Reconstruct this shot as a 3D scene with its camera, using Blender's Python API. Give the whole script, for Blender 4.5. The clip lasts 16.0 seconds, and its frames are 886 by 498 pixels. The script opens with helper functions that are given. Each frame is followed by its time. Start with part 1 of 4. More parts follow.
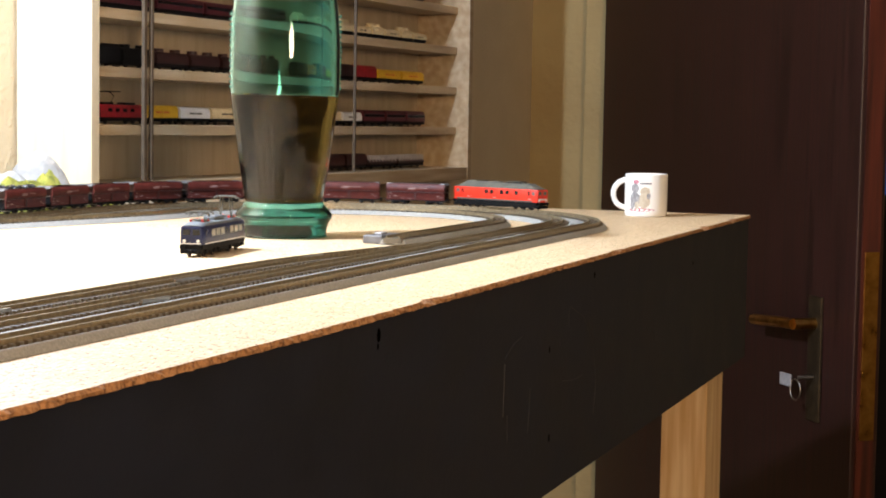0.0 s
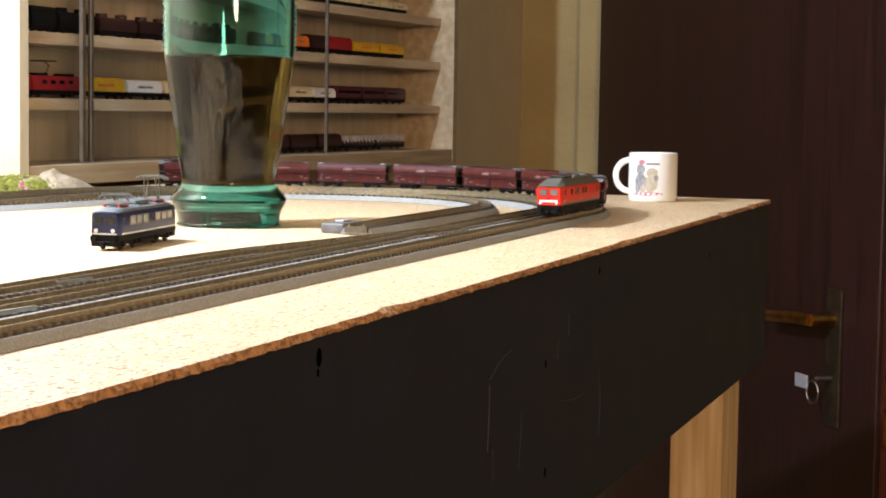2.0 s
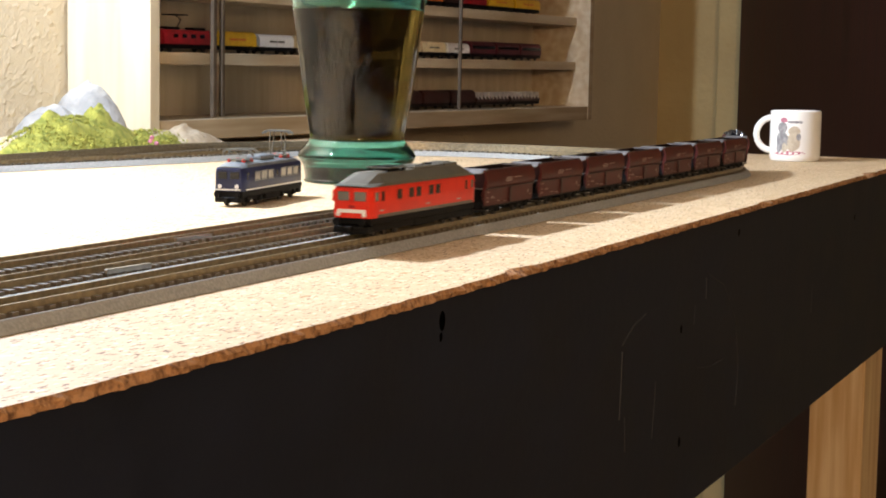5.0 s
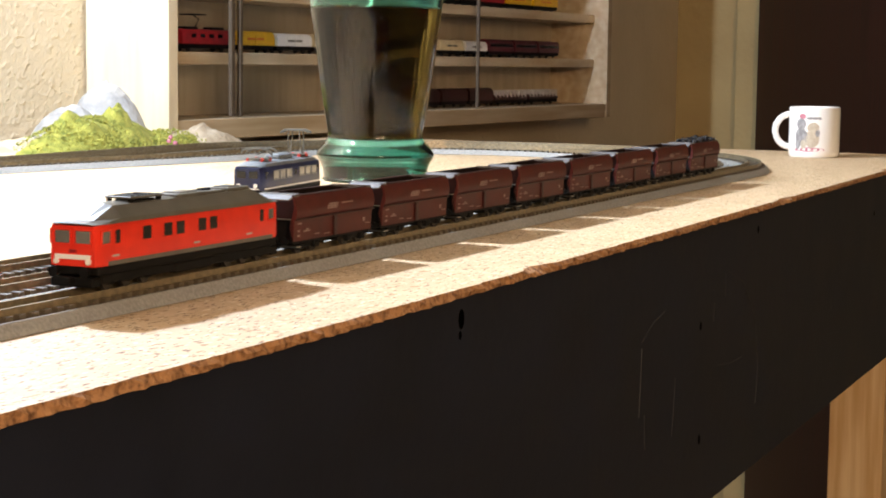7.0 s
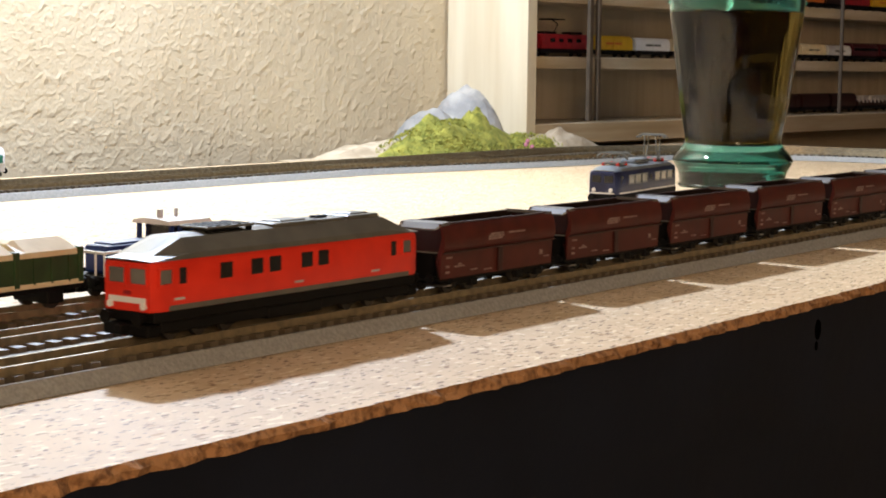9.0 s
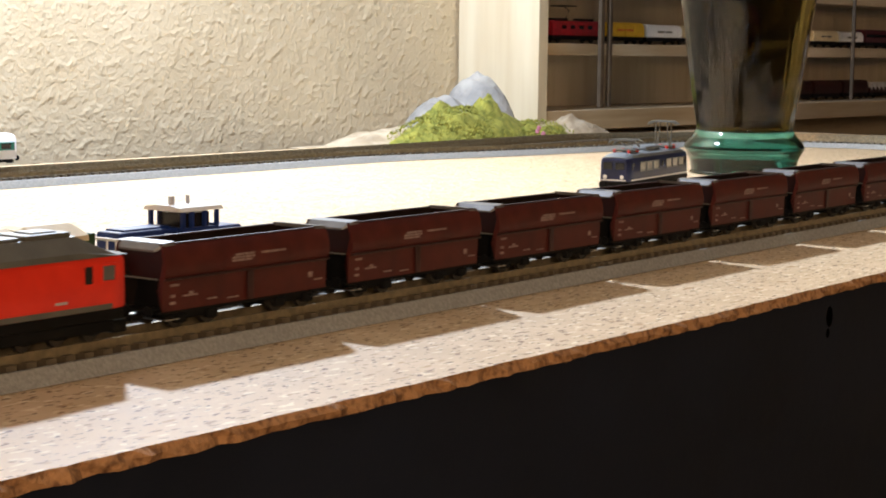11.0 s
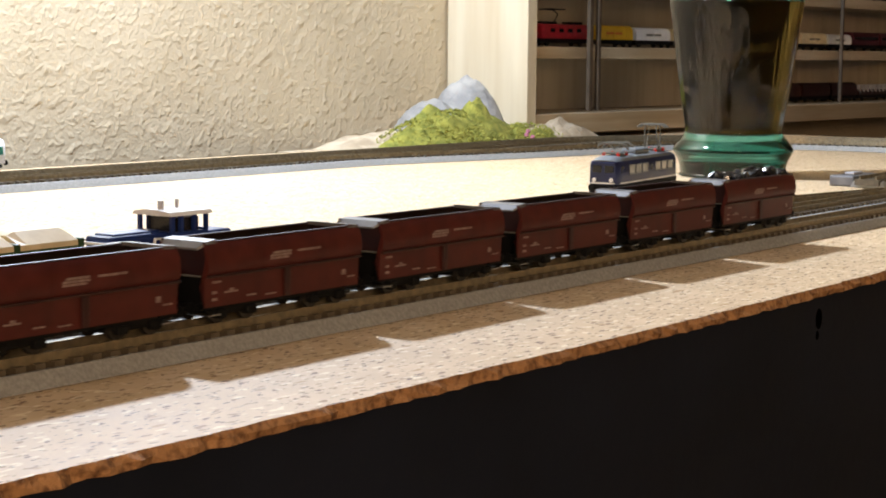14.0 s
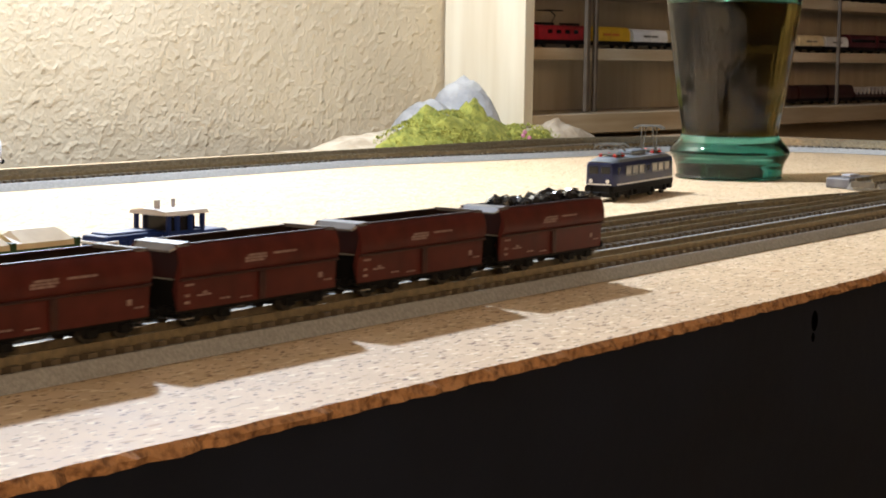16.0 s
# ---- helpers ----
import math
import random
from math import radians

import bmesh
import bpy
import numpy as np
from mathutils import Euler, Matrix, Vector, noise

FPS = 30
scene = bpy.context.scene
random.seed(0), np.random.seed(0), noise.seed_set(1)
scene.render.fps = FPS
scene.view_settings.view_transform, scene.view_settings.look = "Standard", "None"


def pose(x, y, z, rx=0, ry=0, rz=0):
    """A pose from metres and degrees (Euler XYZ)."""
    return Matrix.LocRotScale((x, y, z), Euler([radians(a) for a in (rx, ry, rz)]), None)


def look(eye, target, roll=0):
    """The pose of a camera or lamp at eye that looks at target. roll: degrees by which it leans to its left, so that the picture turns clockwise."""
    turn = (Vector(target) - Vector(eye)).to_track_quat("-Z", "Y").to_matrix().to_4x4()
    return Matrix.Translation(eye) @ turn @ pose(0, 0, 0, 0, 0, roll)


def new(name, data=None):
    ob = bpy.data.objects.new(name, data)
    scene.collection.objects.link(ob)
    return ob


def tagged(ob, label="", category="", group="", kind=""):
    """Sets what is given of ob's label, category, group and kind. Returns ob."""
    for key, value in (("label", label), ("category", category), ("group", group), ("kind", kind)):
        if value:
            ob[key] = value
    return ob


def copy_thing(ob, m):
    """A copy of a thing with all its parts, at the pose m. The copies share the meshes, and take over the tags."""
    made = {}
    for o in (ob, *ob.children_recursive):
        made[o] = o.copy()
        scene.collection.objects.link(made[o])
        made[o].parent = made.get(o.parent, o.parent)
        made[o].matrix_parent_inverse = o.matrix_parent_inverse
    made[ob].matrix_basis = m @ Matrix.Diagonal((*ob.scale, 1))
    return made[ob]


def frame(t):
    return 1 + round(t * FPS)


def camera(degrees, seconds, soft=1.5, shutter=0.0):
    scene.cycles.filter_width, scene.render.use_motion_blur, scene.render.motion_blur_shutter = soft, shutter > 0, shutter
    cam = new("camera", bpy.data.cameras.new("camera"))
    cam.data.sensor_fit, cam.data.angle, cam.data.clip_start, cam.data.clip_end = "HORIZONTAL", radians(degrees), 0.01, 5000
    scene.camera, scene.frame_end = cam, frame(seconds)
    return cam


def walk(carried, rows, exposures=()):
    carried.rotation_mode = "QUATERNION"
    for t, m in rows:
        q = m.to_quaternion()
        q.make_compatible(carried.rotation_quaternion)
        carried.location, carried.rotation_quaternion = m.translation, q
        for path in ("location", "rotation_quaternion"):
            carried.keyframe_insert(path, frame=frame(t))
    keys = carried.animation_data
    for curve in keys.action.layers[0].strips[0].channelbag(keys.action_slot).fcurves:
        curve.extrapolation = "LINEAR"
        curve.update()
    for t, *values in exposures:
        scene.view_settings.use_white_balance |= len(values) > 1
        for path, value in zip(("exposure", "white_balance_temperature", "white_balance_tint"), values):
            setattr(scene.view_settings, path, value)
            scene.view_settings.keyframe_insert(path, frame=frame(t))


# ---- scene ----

cam = camera(28.2, 16.0, soft=1.9, shutter=0.5)
# seconds, eye, heading, tilt, lean
PATH = [(0.0, -0.2384, -0.3095, 0.0932, 19.433, -4.174, 0.955), (0.5, -0.2395, -0.3099, 0.0933, 19.299, -4.199, 0.876), (1.0, -0.1918, -0.2955, 0.0901, 19.096, -4.353, 0.861),
        (1.5, -0.0903, -0.2649, 0.0832, 18.956, -4.557, 0.856), (2.0, -0.0306, -0.247, 0.079, 19.113, -4.551, 0.864), (2.5, -0.03, -0.2467, 0.0789, 19.233, -4.561, 0.843),
        (3.0, -0.0281, -0.2463, 0.0788, 19.347, -4.737, 0.791), (3.5, 0.0, -0.238, 0.0768, 20.14, -4.78, 0.84), (4.0, 0.0, -0.238, 0.0768, 23.77, -5.23, 1.1),
        (4.5, 0.0, -0.238, 0.0768, 23.43, -5.94, 1.1), (7.0, 0.0, -0.238, 0.0768, 24.1, -6.05, 0.73), (7.5, 0.0, -0.238, 0.0768, 25.21, -5.46, 0.8),
        (8.0, 0.0, -0.238, 0.0768, 31.23, -6.3, 0.83), (8.5, 0.0, -0.238, 0.0768, 34.11, -6.55, 0.76), (9.0, 0.0, -0.238, 0.0768, 35.62, -6.05, 0.72),
        (11.5, 0.0, -0.238, 0.0768, 35.98, -6.5, 0.7), (12.0, 0.0, -0.238, 0.0768, 35.93, -6.46, 0.68), (12.5, 0.0, -0.238, 0.0768, 35.88, -6.45, 0.72),
        (13.0, 0.0, -0.238, 0.0768, 35.67, -6.4, 0.7), (13.5, 0.0, -0.238, 0.0768, 35.74, -6.39, 0.7), (14.0, 0.0, -0.238, 0.0768, 35.64, -6.36, 0.55),
        (14.5, 0.0, -0.238, 0.0768, 35.63, -6.32, 0.6), (15.0, 0.0, -0.238, 0.0768, 35.55, -6.32, 0.71), (15.5, 0.0, -0.238, 0.0768, 35.49, -6.32, 0.77),
        (16.0, 0.0, -0.238, 0.0768, 35.52, -6.34, 0.8)]


def heading(yaw, tilt):
    a, b = radians(yaw), radians(tilt)
    return Vector((math.cos(a) * math.cos(b), math.sin(a) * math.cos(b), math.sin(b)))


def camera_row(t, x, y, z, yaw, tilt, lean):
    eye = Vector((x, y, z))
    return (t, look(eye, eye + heading(yaw, tilt), lean))


walk(cam, [camera_row(*r) for r in PATH],
     exposures=[(0, 0.84), (3.0, 0.78), (4.0, 0.58), (5.0, 0.60), (6.5, 0.76), (7.4, 0.76), (7.8, 0.45), (8.5, 0.08), (16, 0.04)])

# ---- light ----
world = bpy.data.worlds.new("night")
world.use_nodes = True
scene.world = world
world.node_tree.nodes["Background"].inputs[0].default_value = (0.9, 0.75, 0.55, 1)
world.node_tree.nodes["Background"].inputs[1].default_value = 0.02


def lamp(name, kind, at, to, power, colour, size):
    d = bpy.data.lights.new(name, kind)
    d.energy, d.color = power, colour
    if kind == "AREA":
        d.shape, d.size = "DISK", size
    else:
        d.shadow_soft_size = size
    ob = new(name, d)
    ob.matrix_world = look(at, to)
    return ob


lamp("table_lamp_light", "POINT", (0.74, 0.545, 0.505), (0.6, 0.3, 0), 25.5, (0.87, 1.02, 1.28), 0.02)
# Unseen warm fill, added to brighten faces turned away from the table lamp.
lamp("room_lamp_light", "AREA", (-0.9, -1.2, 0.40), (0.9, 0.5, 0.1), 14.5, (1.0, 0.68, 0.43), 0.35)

# ---- materials ----


def rgb(h):
    c = [int(h[i:i + 2], 16) / 255 for i in (0, 2, 4)]
    return tuple(x / 12.92 if x <= 0.04045 else ((x + 0.055) / 1.055) ** 2.4 for x in c)


def material(name, a, b=None, rough=0.5, metal=0.0, scale=40.0, stretch=(1, 1, 1), bump=0.0, bump_scale=None, detail=4.0, spec=0.5, coat=0.0, lo=0.35, hi=0.65, alpha_rough=0.08):
    """Two colours mixed by noise in object space, with uneven gloss and relief."""
    m = bpy.data.materials.new(name)
    m.use_nodes = True
    nt = m.node_tree
    p = nt.nodes["Principled BSDF"]
    p.inputs["Metallic"].default_value = metal
    p.inputs["Specular IOR Level"].default_value = spec
    p.inputs["Coat Weight"].default_value = coat
    tc, mp, nz, ramp = (nt.nodes.new("ShaderNode" + k) for k in ("TexCoord", "Mapping", "TexNoise", "ValToRGB"))
    mp.inputs["Scale"].default_value = stretch
    nt.links.new(tc.outputs["Object"], mp.inputs["Vector"])
    nt.links.new(mp.outputs["Vector"], nz.inputs["Vector"])
    nz.inputs["Scale"].default_value, nz.inputs["Detail"].default_value = scale, detail
    nt.links.new(nz.outputs["Fac"], ramp.inputs["Fac"])
    b = b or tuple(x * 0.82 for x in a)
    e = ramp.color_ramp.elements
    e[0].position, e[0].color, e[1].position, e[1].color = lo, (*b, 1), hi, (*a, 1)
    nt.links.new(ramp.outputs["Color"], p.inputs["Base Color"])
    rr = nt.nodes.new("ShaderNodeMapRange")
    rr.inputs["To Min"].default_value, rr.inputs["To Max"].default_value = max(0.02, rough - alpha_rough), min(1, rough + alpha_rough)
    nt.links.new(nz.outputs["Fac"], rr.inputs["Value"])
    nt.links.new(rr.outputs["Result"], p.inputs["Roughness"])
    if bump:
        n2, bp = nt.nodes.new("ShaderNodeTexNoise"), nt.nodes.new("ShaderNodeBump")
        n2.inputs["Scale"].default_value, n2.inputs["Detail"].default_value = bump_scale or scale * 3, 5
        nt.links.new(mp.outputs["Vector"], n2.inputs["Vector"])
        bp.inputs["Strength"].default_value, bp.inputs["Distance"].default_value = 1.0, bump
        nt.links.new(n2.outputs["Fac"], bp.inputs["Height"])
        nt.links.new(bp.outputs["Normal"], p.inputs["Normal"])
    return m


def glassy(name, colour, rough=0.0, ior=1.45):
    m = bpy.data.materials.new(name)
    m.use_nodes = True
    p = m.node_tree.nodes["Principled BSDF"]
    p.inputs["Base Color"].default_value = (*colour, 1)
    p.inputs["Transmission Weight"].default_value = 1.0
    p.inputs["Roughness"].default_value, p.inputs["IOR"].default_value = rough, ior
    return m


def rough_plaster():
    """Roughcast: raised lumps and flakes over a fine grain."""
    m = material("textured_plaster", (0.62, 0.52, 0.355), (0.58, 0.48, 0.32), 0.42, 0, 14)
    nt = m.node_tree
    p, tc = nt.nodes["Principled BSDF"], nt.nodes["Texture Coordinate"]
    below = None
    for sc, det, lo, hi, depth in ((380, 3, 0.3, 0.7, 0.00015), (88, 1.6, 0.46, 0.80, 0.00066), (165, 1.2, 0.48, 0.78, 0.0004)):
        nz, mr, bp = (nt.nodes.new("ShaderNode" + k) for k in ("TexNoise", "MapRange", "Bump"))
        nz.inputs["Scale"].default_value, nz.inputs["Detail"].default_value, nz.inputs["Distortion"].default_value = sc, det, 0.25
        mr.interpolation_type = "SMOOTHSTEP"
        mr.inputs["From Min"].default_value, mr.inputs["From Max"].default_value = lo, hi
        bp.inputs["Distance"].default_value = depth
        nt.links.new(tc.outputs["Object"], nz.inputs["Vector"])
        nt.links.new(nz.outputs["Fac"], mr.inputs["Value"])
        nt.links.new(mr.outputs["Result"], bp.inputs["Height"])
        if below:
            nt.links.new(below.outputs["Normal"], bp.inputs["Normal"])
        below = bp
    nt.links.new(below.outputs["Normal"], p.inputs["Normal"])
    return m


def chipboard():
    m = material("chipboard", (0.66, 0.485, 0.295), (0.58, 0.41, 0.23), 0.66, 0, 60, (1, 1, 1), 0.00012, 900)
    nt = m.node_tree
    p = nt.nodes["Principled BSDF"]
    tc, base = nt.nodes["Texture Coordinate"], nt.nodes["Color Ramp"]
    last = base.outputs["Color"]
    for turn, sc, thin, colour, amount in ((0.4, 520, 0.42, rgb("9c7850"), 0.655), (-0.6, 600, 0.38, rgb("6e4c30"), 0.68), (1.3, 480, 0.4, rgb("e6d3b0"), 0.645), (2.3, 560, 0.4, rgb("785434"), 0.68), (0.9, 240, 0.35, rgb("b08a5c"), 0.70)):
        mp, nz, rp, mix = (nt.nodes.new("ShaderNode" + k) for k in ("Mapping", "TexNoise", "ValToRGB", "Mix"))
        mix.data_type = "RGBA"
        mp.inputs["Rotation"].default_value = (0, 0, turn)
        mp.inputs["Scale"].default_value = (thin, 1, 1)
        nz.inputs["Scale"].default_value, nz.inputs["Detail"].default_value = sc, 1.0
        rp.color_ramp.elements[0].position, rp.color_ramp.elements[1].position = amount - 0.02, amount + 0.03
        nt.links.new(tc.outputs["Object"], mp.inputs["Vector"])
        nt.links.new(mp.outputs["Vector"], nz.inputs["Vector"])
        nt.links.new(nz.outputs["Fac"], rp.inputs["Fac"])
        nt.links.new(rp.outputs["Color"], mix.inputs[0])
        nt.links.new(last, mix.inputs[6])
        mix.inputs[7].default_value = (*colour, 1)
        last = mix.outputs[2]
    nt.links.new(last, p.inputs["Base Color"])
    return m


M = {
    "board": chipboard(),
    "board_edge": material("sawn_edge", rgb("b98a5e"), rgb("6e4a2e"), 0.9, 0, 420, (1, 1, 1), 0.0006, 900, lo=0.3, hi=0.55),
    "fascia": material("black_paint", (0.0078, 0.0116, 0.0250), (0.0056, 0.0084, 0.0180), 0.66, 0, 18, (1, 1, 1), 0.0002, 120, spec=0.36),
    "pine": material("pine", rgb("eed3a8"), rgb("d3ac78"), 0.5, 0, 14, (9, 9, 0.5), 0.0002, 60),
    "shelf": material("shelf_wood", rgb("b7a486"), rgb("a18a68"), 0.45, 0, 12, (0.6, 8, 8), 0.0001, 60),
    "shelf_back": material("back_panel", rgb("bcae92"), rgb("ac9c7e"), 0.5, 0, 8, (8, 8, 0.6), 0.0001, 40),
    "shelf_white": material("pale_panel", rgb("d4c8ac"), rgb("c8b899"), 0.5, 0, 8, (8, 8, 0.6), 0.0001, 40),
    "plaster": rough_plaster(),
    "far_wall": material("plain_plaster", rgb("c0aa76"), rgb("b39b68"), 0.75, 0, 5, (1, 1, 1), 0.002, 60),
    "door": material("mahogany", rgb("391e1a"), rgb("251310"), 0.42, 0, 10, (14, 14, 0.35), 0.0002, 30),
    "door_edge": material("door_edge_wood", rgb("5a2414"), rgb("38140b"), 0.5, 0, 10, (12, 12, 0.5)),
    "brass": material("brass", rgb("b48a4a"), rgb("8c6632"), 0.3, 1.0, 60),
    "steel": material("steel", (0.5, 0.48, 0.45), (0.35, 0.33, 0.3), 0.3, 1.0, 90),
    "bed": material("track_bed", (0.34, 0.34, 0.32), (0.25, 0.25, 0.235), 0.75, 0, 900, (1, 1, 1), 0.0003, 1400, spec=0.2),
    "sleeper": material("sleeper", (0.12, 0.095, 0.06), (0.07, 0.055, 0.036), 0.5, 0, 300),
    "rail": material("rail", (0.30, 0.24, 0.145), (0.18, 0.145, 0.09), 0.38, 0.5, 300),
    "wheel": material("wheel_steel", (0.05, 0.042, 0.034), (0.025, 0.022, 0.018), 0.45, 0.5, 200),
    "red": material("red_paint", rgb("e2341e"), rgb("d42b18"), 0.42, 0, 120, spec=0.4),
    "dark_red": material("crimson_paint", rgb("a01422"), rgb("7e101a"), 0.4, 0, 120),
    "roof_grey": material("grey_paint", rgb("5f5e56"), rgb("52514a"), 0.36, 0, 150),
    "roof_silver": material("silver_grey", rgb("7c8184"), rgb("666b6e"), 0.35, 0.2, 150),
    "pale_grey": material("pale_grey", rgb("b9b7b8"), rgb("a3a1a3"), 0.4, 0, 150),
    "void": material("void", (0.0015, 0.0015, 0.0015), None, 0.9, 0, 50, spec=0.0),
    "strip": material("strip", rgb("5a4c3c"), rgb("4c4033"), 0.4, 0, 60),
    "wine": material("wine_paint", rgb("5a1c28"), rgb("3c141c"), 0.4, 0, 90),
    "cap_grey": material("cap_grey", rgb("6a6868"), rgb("585656"), 0.38, 0, 150),
    "dark_brass": material("dark_brass", (0.09, 0.065, 0.035), (0.05, 0.035, 0.02), 0.5, 0.7, 60),
    "black": material("black_plastic", (0.006, 0.0058, 0.006), (0.0035, 0.0035, 0.0035), 0.6, 0, 150, spec=0.15),
    "maroon": material("oxide_brown", rgb("53231d"), rgb("441a16"), 0.5, 0, 130, (1, 1, 1), 0.0, spec=0.25),
    "wagon_inside_shade": material("wagon_inside_shade", (0.022, 0.013, 0.011), (0.010, 0.007, 0.006), 0.8, 0, 200, spec=0.1),
    "scuff": material("scuff", (0.045, 0.046, 0.05), (0.02, 0.021, 0.023), 0.7, 0, 300),
    "maroon_dark": material("dark_oxide", rgb("35130f"), rgb("280d0a"), 0.5, 0, 130),
    "blue": material("cobalt_paint", rgb("1a2550"), rgb("141c3f"), 0.38, 0, 120),
    "bright_blue": material("blue_plastic", rgb("143070"), rgb("10265c"), 0.4, 0, 120),
    "white": material("white_paint", (0.82, 0.83, 0.84), (0.76, 0.77, 0.78), 0.35, 0, 90),
    "cream": material("cream", rgb("e2d4b0"), rgb("d2c199"), 0.5, 0, 150),
    "green": material("dark_green", rgb("2f4a26"), rgb("243a1d"), 0.45, 0, 150),
    "teal": material("teal_paint", rgb("2a8a80"), rgb("23766d"), 0.4, 0, 150),
    "yellow": material("yellow_paint", rgb("e0b218"), rgb("cfa010"), 0.45, 0, 100),
    "orange": material("orange_paint", rgb("d8721a"), rgb("c46414"), 0.45, 0, 100),
    "window": material("dark_window", (0.012, 0.013, 0.016), (0.01, 0.01, 0.01), 0.25, 0, 50, alpha_rough=0.02),
    "pale_window": material("pale_window", (0.6, 0.59, 0.55), (0.35, 0.35, 0.32), 0.15, 0, 90),
    "grey_window": material("grey_window", (0.16, 0.16, 0.15), (0.10, 0.10, 0.095), 0.12, 0, 90),
    "faded_letter": material("faded_letter", (0.30, 0.22, 0.20), (0.15, 0.09, 0.08), 0.5, 0, 900),
    "coal": material("coal", (0.02, 0.02, 0.023), (0.01, 0.01, 0.01), 0.16, 0, 400, alpha_rough=0.1),
    "ceramic": material("white_glaze", (0.82, 0.81, 0.78), (0.78, 0.77, 0.74), 0.12, 0, 20, alpha_rough=0.03),
    "print_grey": material("print_grey", (0.34, 0.34, 0.35), (0.2, 0.2, 0.21), 0.2, 0, 400),
    "print_tan": material("print_tan", (0.52, 0.46, 0.36), (0.42, 0.36, 0.28), 0.2, 0, 400),
    "print_pink": material("print_pink", (0.5, 0.2, 0.25), (0.4, 0.15, 0.2), 0.2, 0, 400),
    "moss": material("moss_flock", rgb("a8a448"), rgb("7b7f33"), 0.95, 0, 130, (1, 1, 1), 0.002, 700),
    "rock": material("grey_rock", rgb("b0aca4"), rgb("8c8a86"), 0.75, 0, 45, (1, 1, 1), 0.002, 150),
    "earth": material("pale_earth", rgb("c9b99e"), rgb("a8957a"), 0.85, 0, 60, (1, 1, 1), 0.0015, 200),
    "carpet": material("dark_floor", (0.12, 0.09, 0.06), (0.07, 0.05, 0.035), 0.7, 0, 20, (1, 6, 1)),
    "ceiling": material("white_ceiling", (0.75, 0.72, 0.66), (0.7, 0.67, 0.6), 0.9, 0, 6),
    "hall": material("hall_unlit_tone", (0.03, 0.028, 0.027), (0.02, 0.018, 0.018), 0.8, 0, 6),
    "glass": glassy("green_glass", (0.44, 0.86, 0.84)),
    "foot_glass": glassy("thick_green_glass", (0.025, 0.19, 0.165)),
    "cola": glassy("cola", (0.24, 0.092, 0.025), 0.0, 1.02),
    "thin_glass": glassy("pale_green_glass", (0.48, 0.88, 0.84)),
    "clear_glass": glassy("wetted_glass", (0.97, 0.99, 0.98), 0.0, 1.13),
    "pane": glassy("clear_pane", (0.97, 0.97, 0.96), 0.0, 1.02),
}


def night_window():
    m = bpy.data.materials.new("night_glass")
    m.use_nodes = True
    nt = m.node_tree
    p = nt.nodes["Principled BSDF"]
    p.inputs["Base Color"].default_value = (0.01, 0.012, 0.02, 1)
    p.inputs["Roughness"].default_value = 0.25
    tc, gr, rp = (nt.nodes.new("ShaderNode" + k) for k in ("TexCoord", "TexNoise", "ValToRGB"))
    gr.inputs["Scale"].default_value = 3.0
    nt.links.new(tc.outputs["Object"], gr.inputs["Vector"])
    nt.links.new(gr.outputs["Fac"], rp.inputs["Fac"])
    rp.color_ramp.elements[0].color, rp.color_ramp.elements[1].color = (0.006, 0.016, 0.055, 1), (0.014, 0.035, 0.12, 1)
    nt.links.new(rp.outputs["Color"], p.inputs["Emission Color"])
    p.inputs["Emission Strength"].default_value = 1.0
    return m


M["night"] = night_window()

# ---- mesh tools ----


def link(name, bm, mat, parent=None, label="", smooth=False):
    me = bpy.data.meshes.new(name)
    bmesh.ops.recalc_face_normals(bm, faces=bm.faces)
    bm.to_mesh(me)
    bm.free()
    for m in (mat if isinstance(mat, (list, tuple)) else [mat]):
        me.materials.append(M[m])
    if smooth:
        me.polygons.foreach_set("use_smooth", [True] * len(me.polygons))
        me.set_sharp_from_angle(angle=radians(35))
    ob = new(name, me)
    ob.parent = parent
    if label:
        tagged(ob, label)
    return ob


part = link


def thing(name, m=None, label="", category="", group="", kind=""):
    ob = new(name)
    ob.empty_display_size = 0.02
    if m is not None:
        ob.matrix_world = m
    return tagged(ob, label, category, group, kind)


def box(x0, x1, y0, y1, z0, z1, bevel=0.0, bm=None, mi=0):
    t = bm or bmesh.new()
    r = bmesh.ops.create_cube(t, size=1)["verts"]
    for q in r:
        q.co = Vector(((x0 + x1) / 2 + q.co.x * (x1 - x0), (y0 + y1) / 2 + q.co.y * (y1 - y0), (z0 + z1) / 2 + q.co.z * (z1 - z0)))
    fs = {f for q in r for f in q.link_faces}
    for f in fs:
        f.material_index = mi
    if bevel:
        bmesh.ops.bevel(t, geom=list({e for q in r for e in q.link_edges}), offset=bevel, segments=2, affect="EDGES", profile=0.5)
    return t


def loft(sections, bm=None, caps=True):
    """Skin over sections: lists of (x, y, z), all of one count, closed loops."""
    t = bm or bmesh.new()
    rings = [[t.verts.new(p) for p in s] for s in sections]
    n = len(rings[0])
    for a, b in zip(rings, rings[1:]):
        for i in range(n):
            t.faces.new((a[i], a[(i + 1) % n], b[(i + 1) % n], b[i]))
    if caps:
        t.faces.new(rings[0])
        t.faces.new(list(reversed(rings[-1])))
    return t


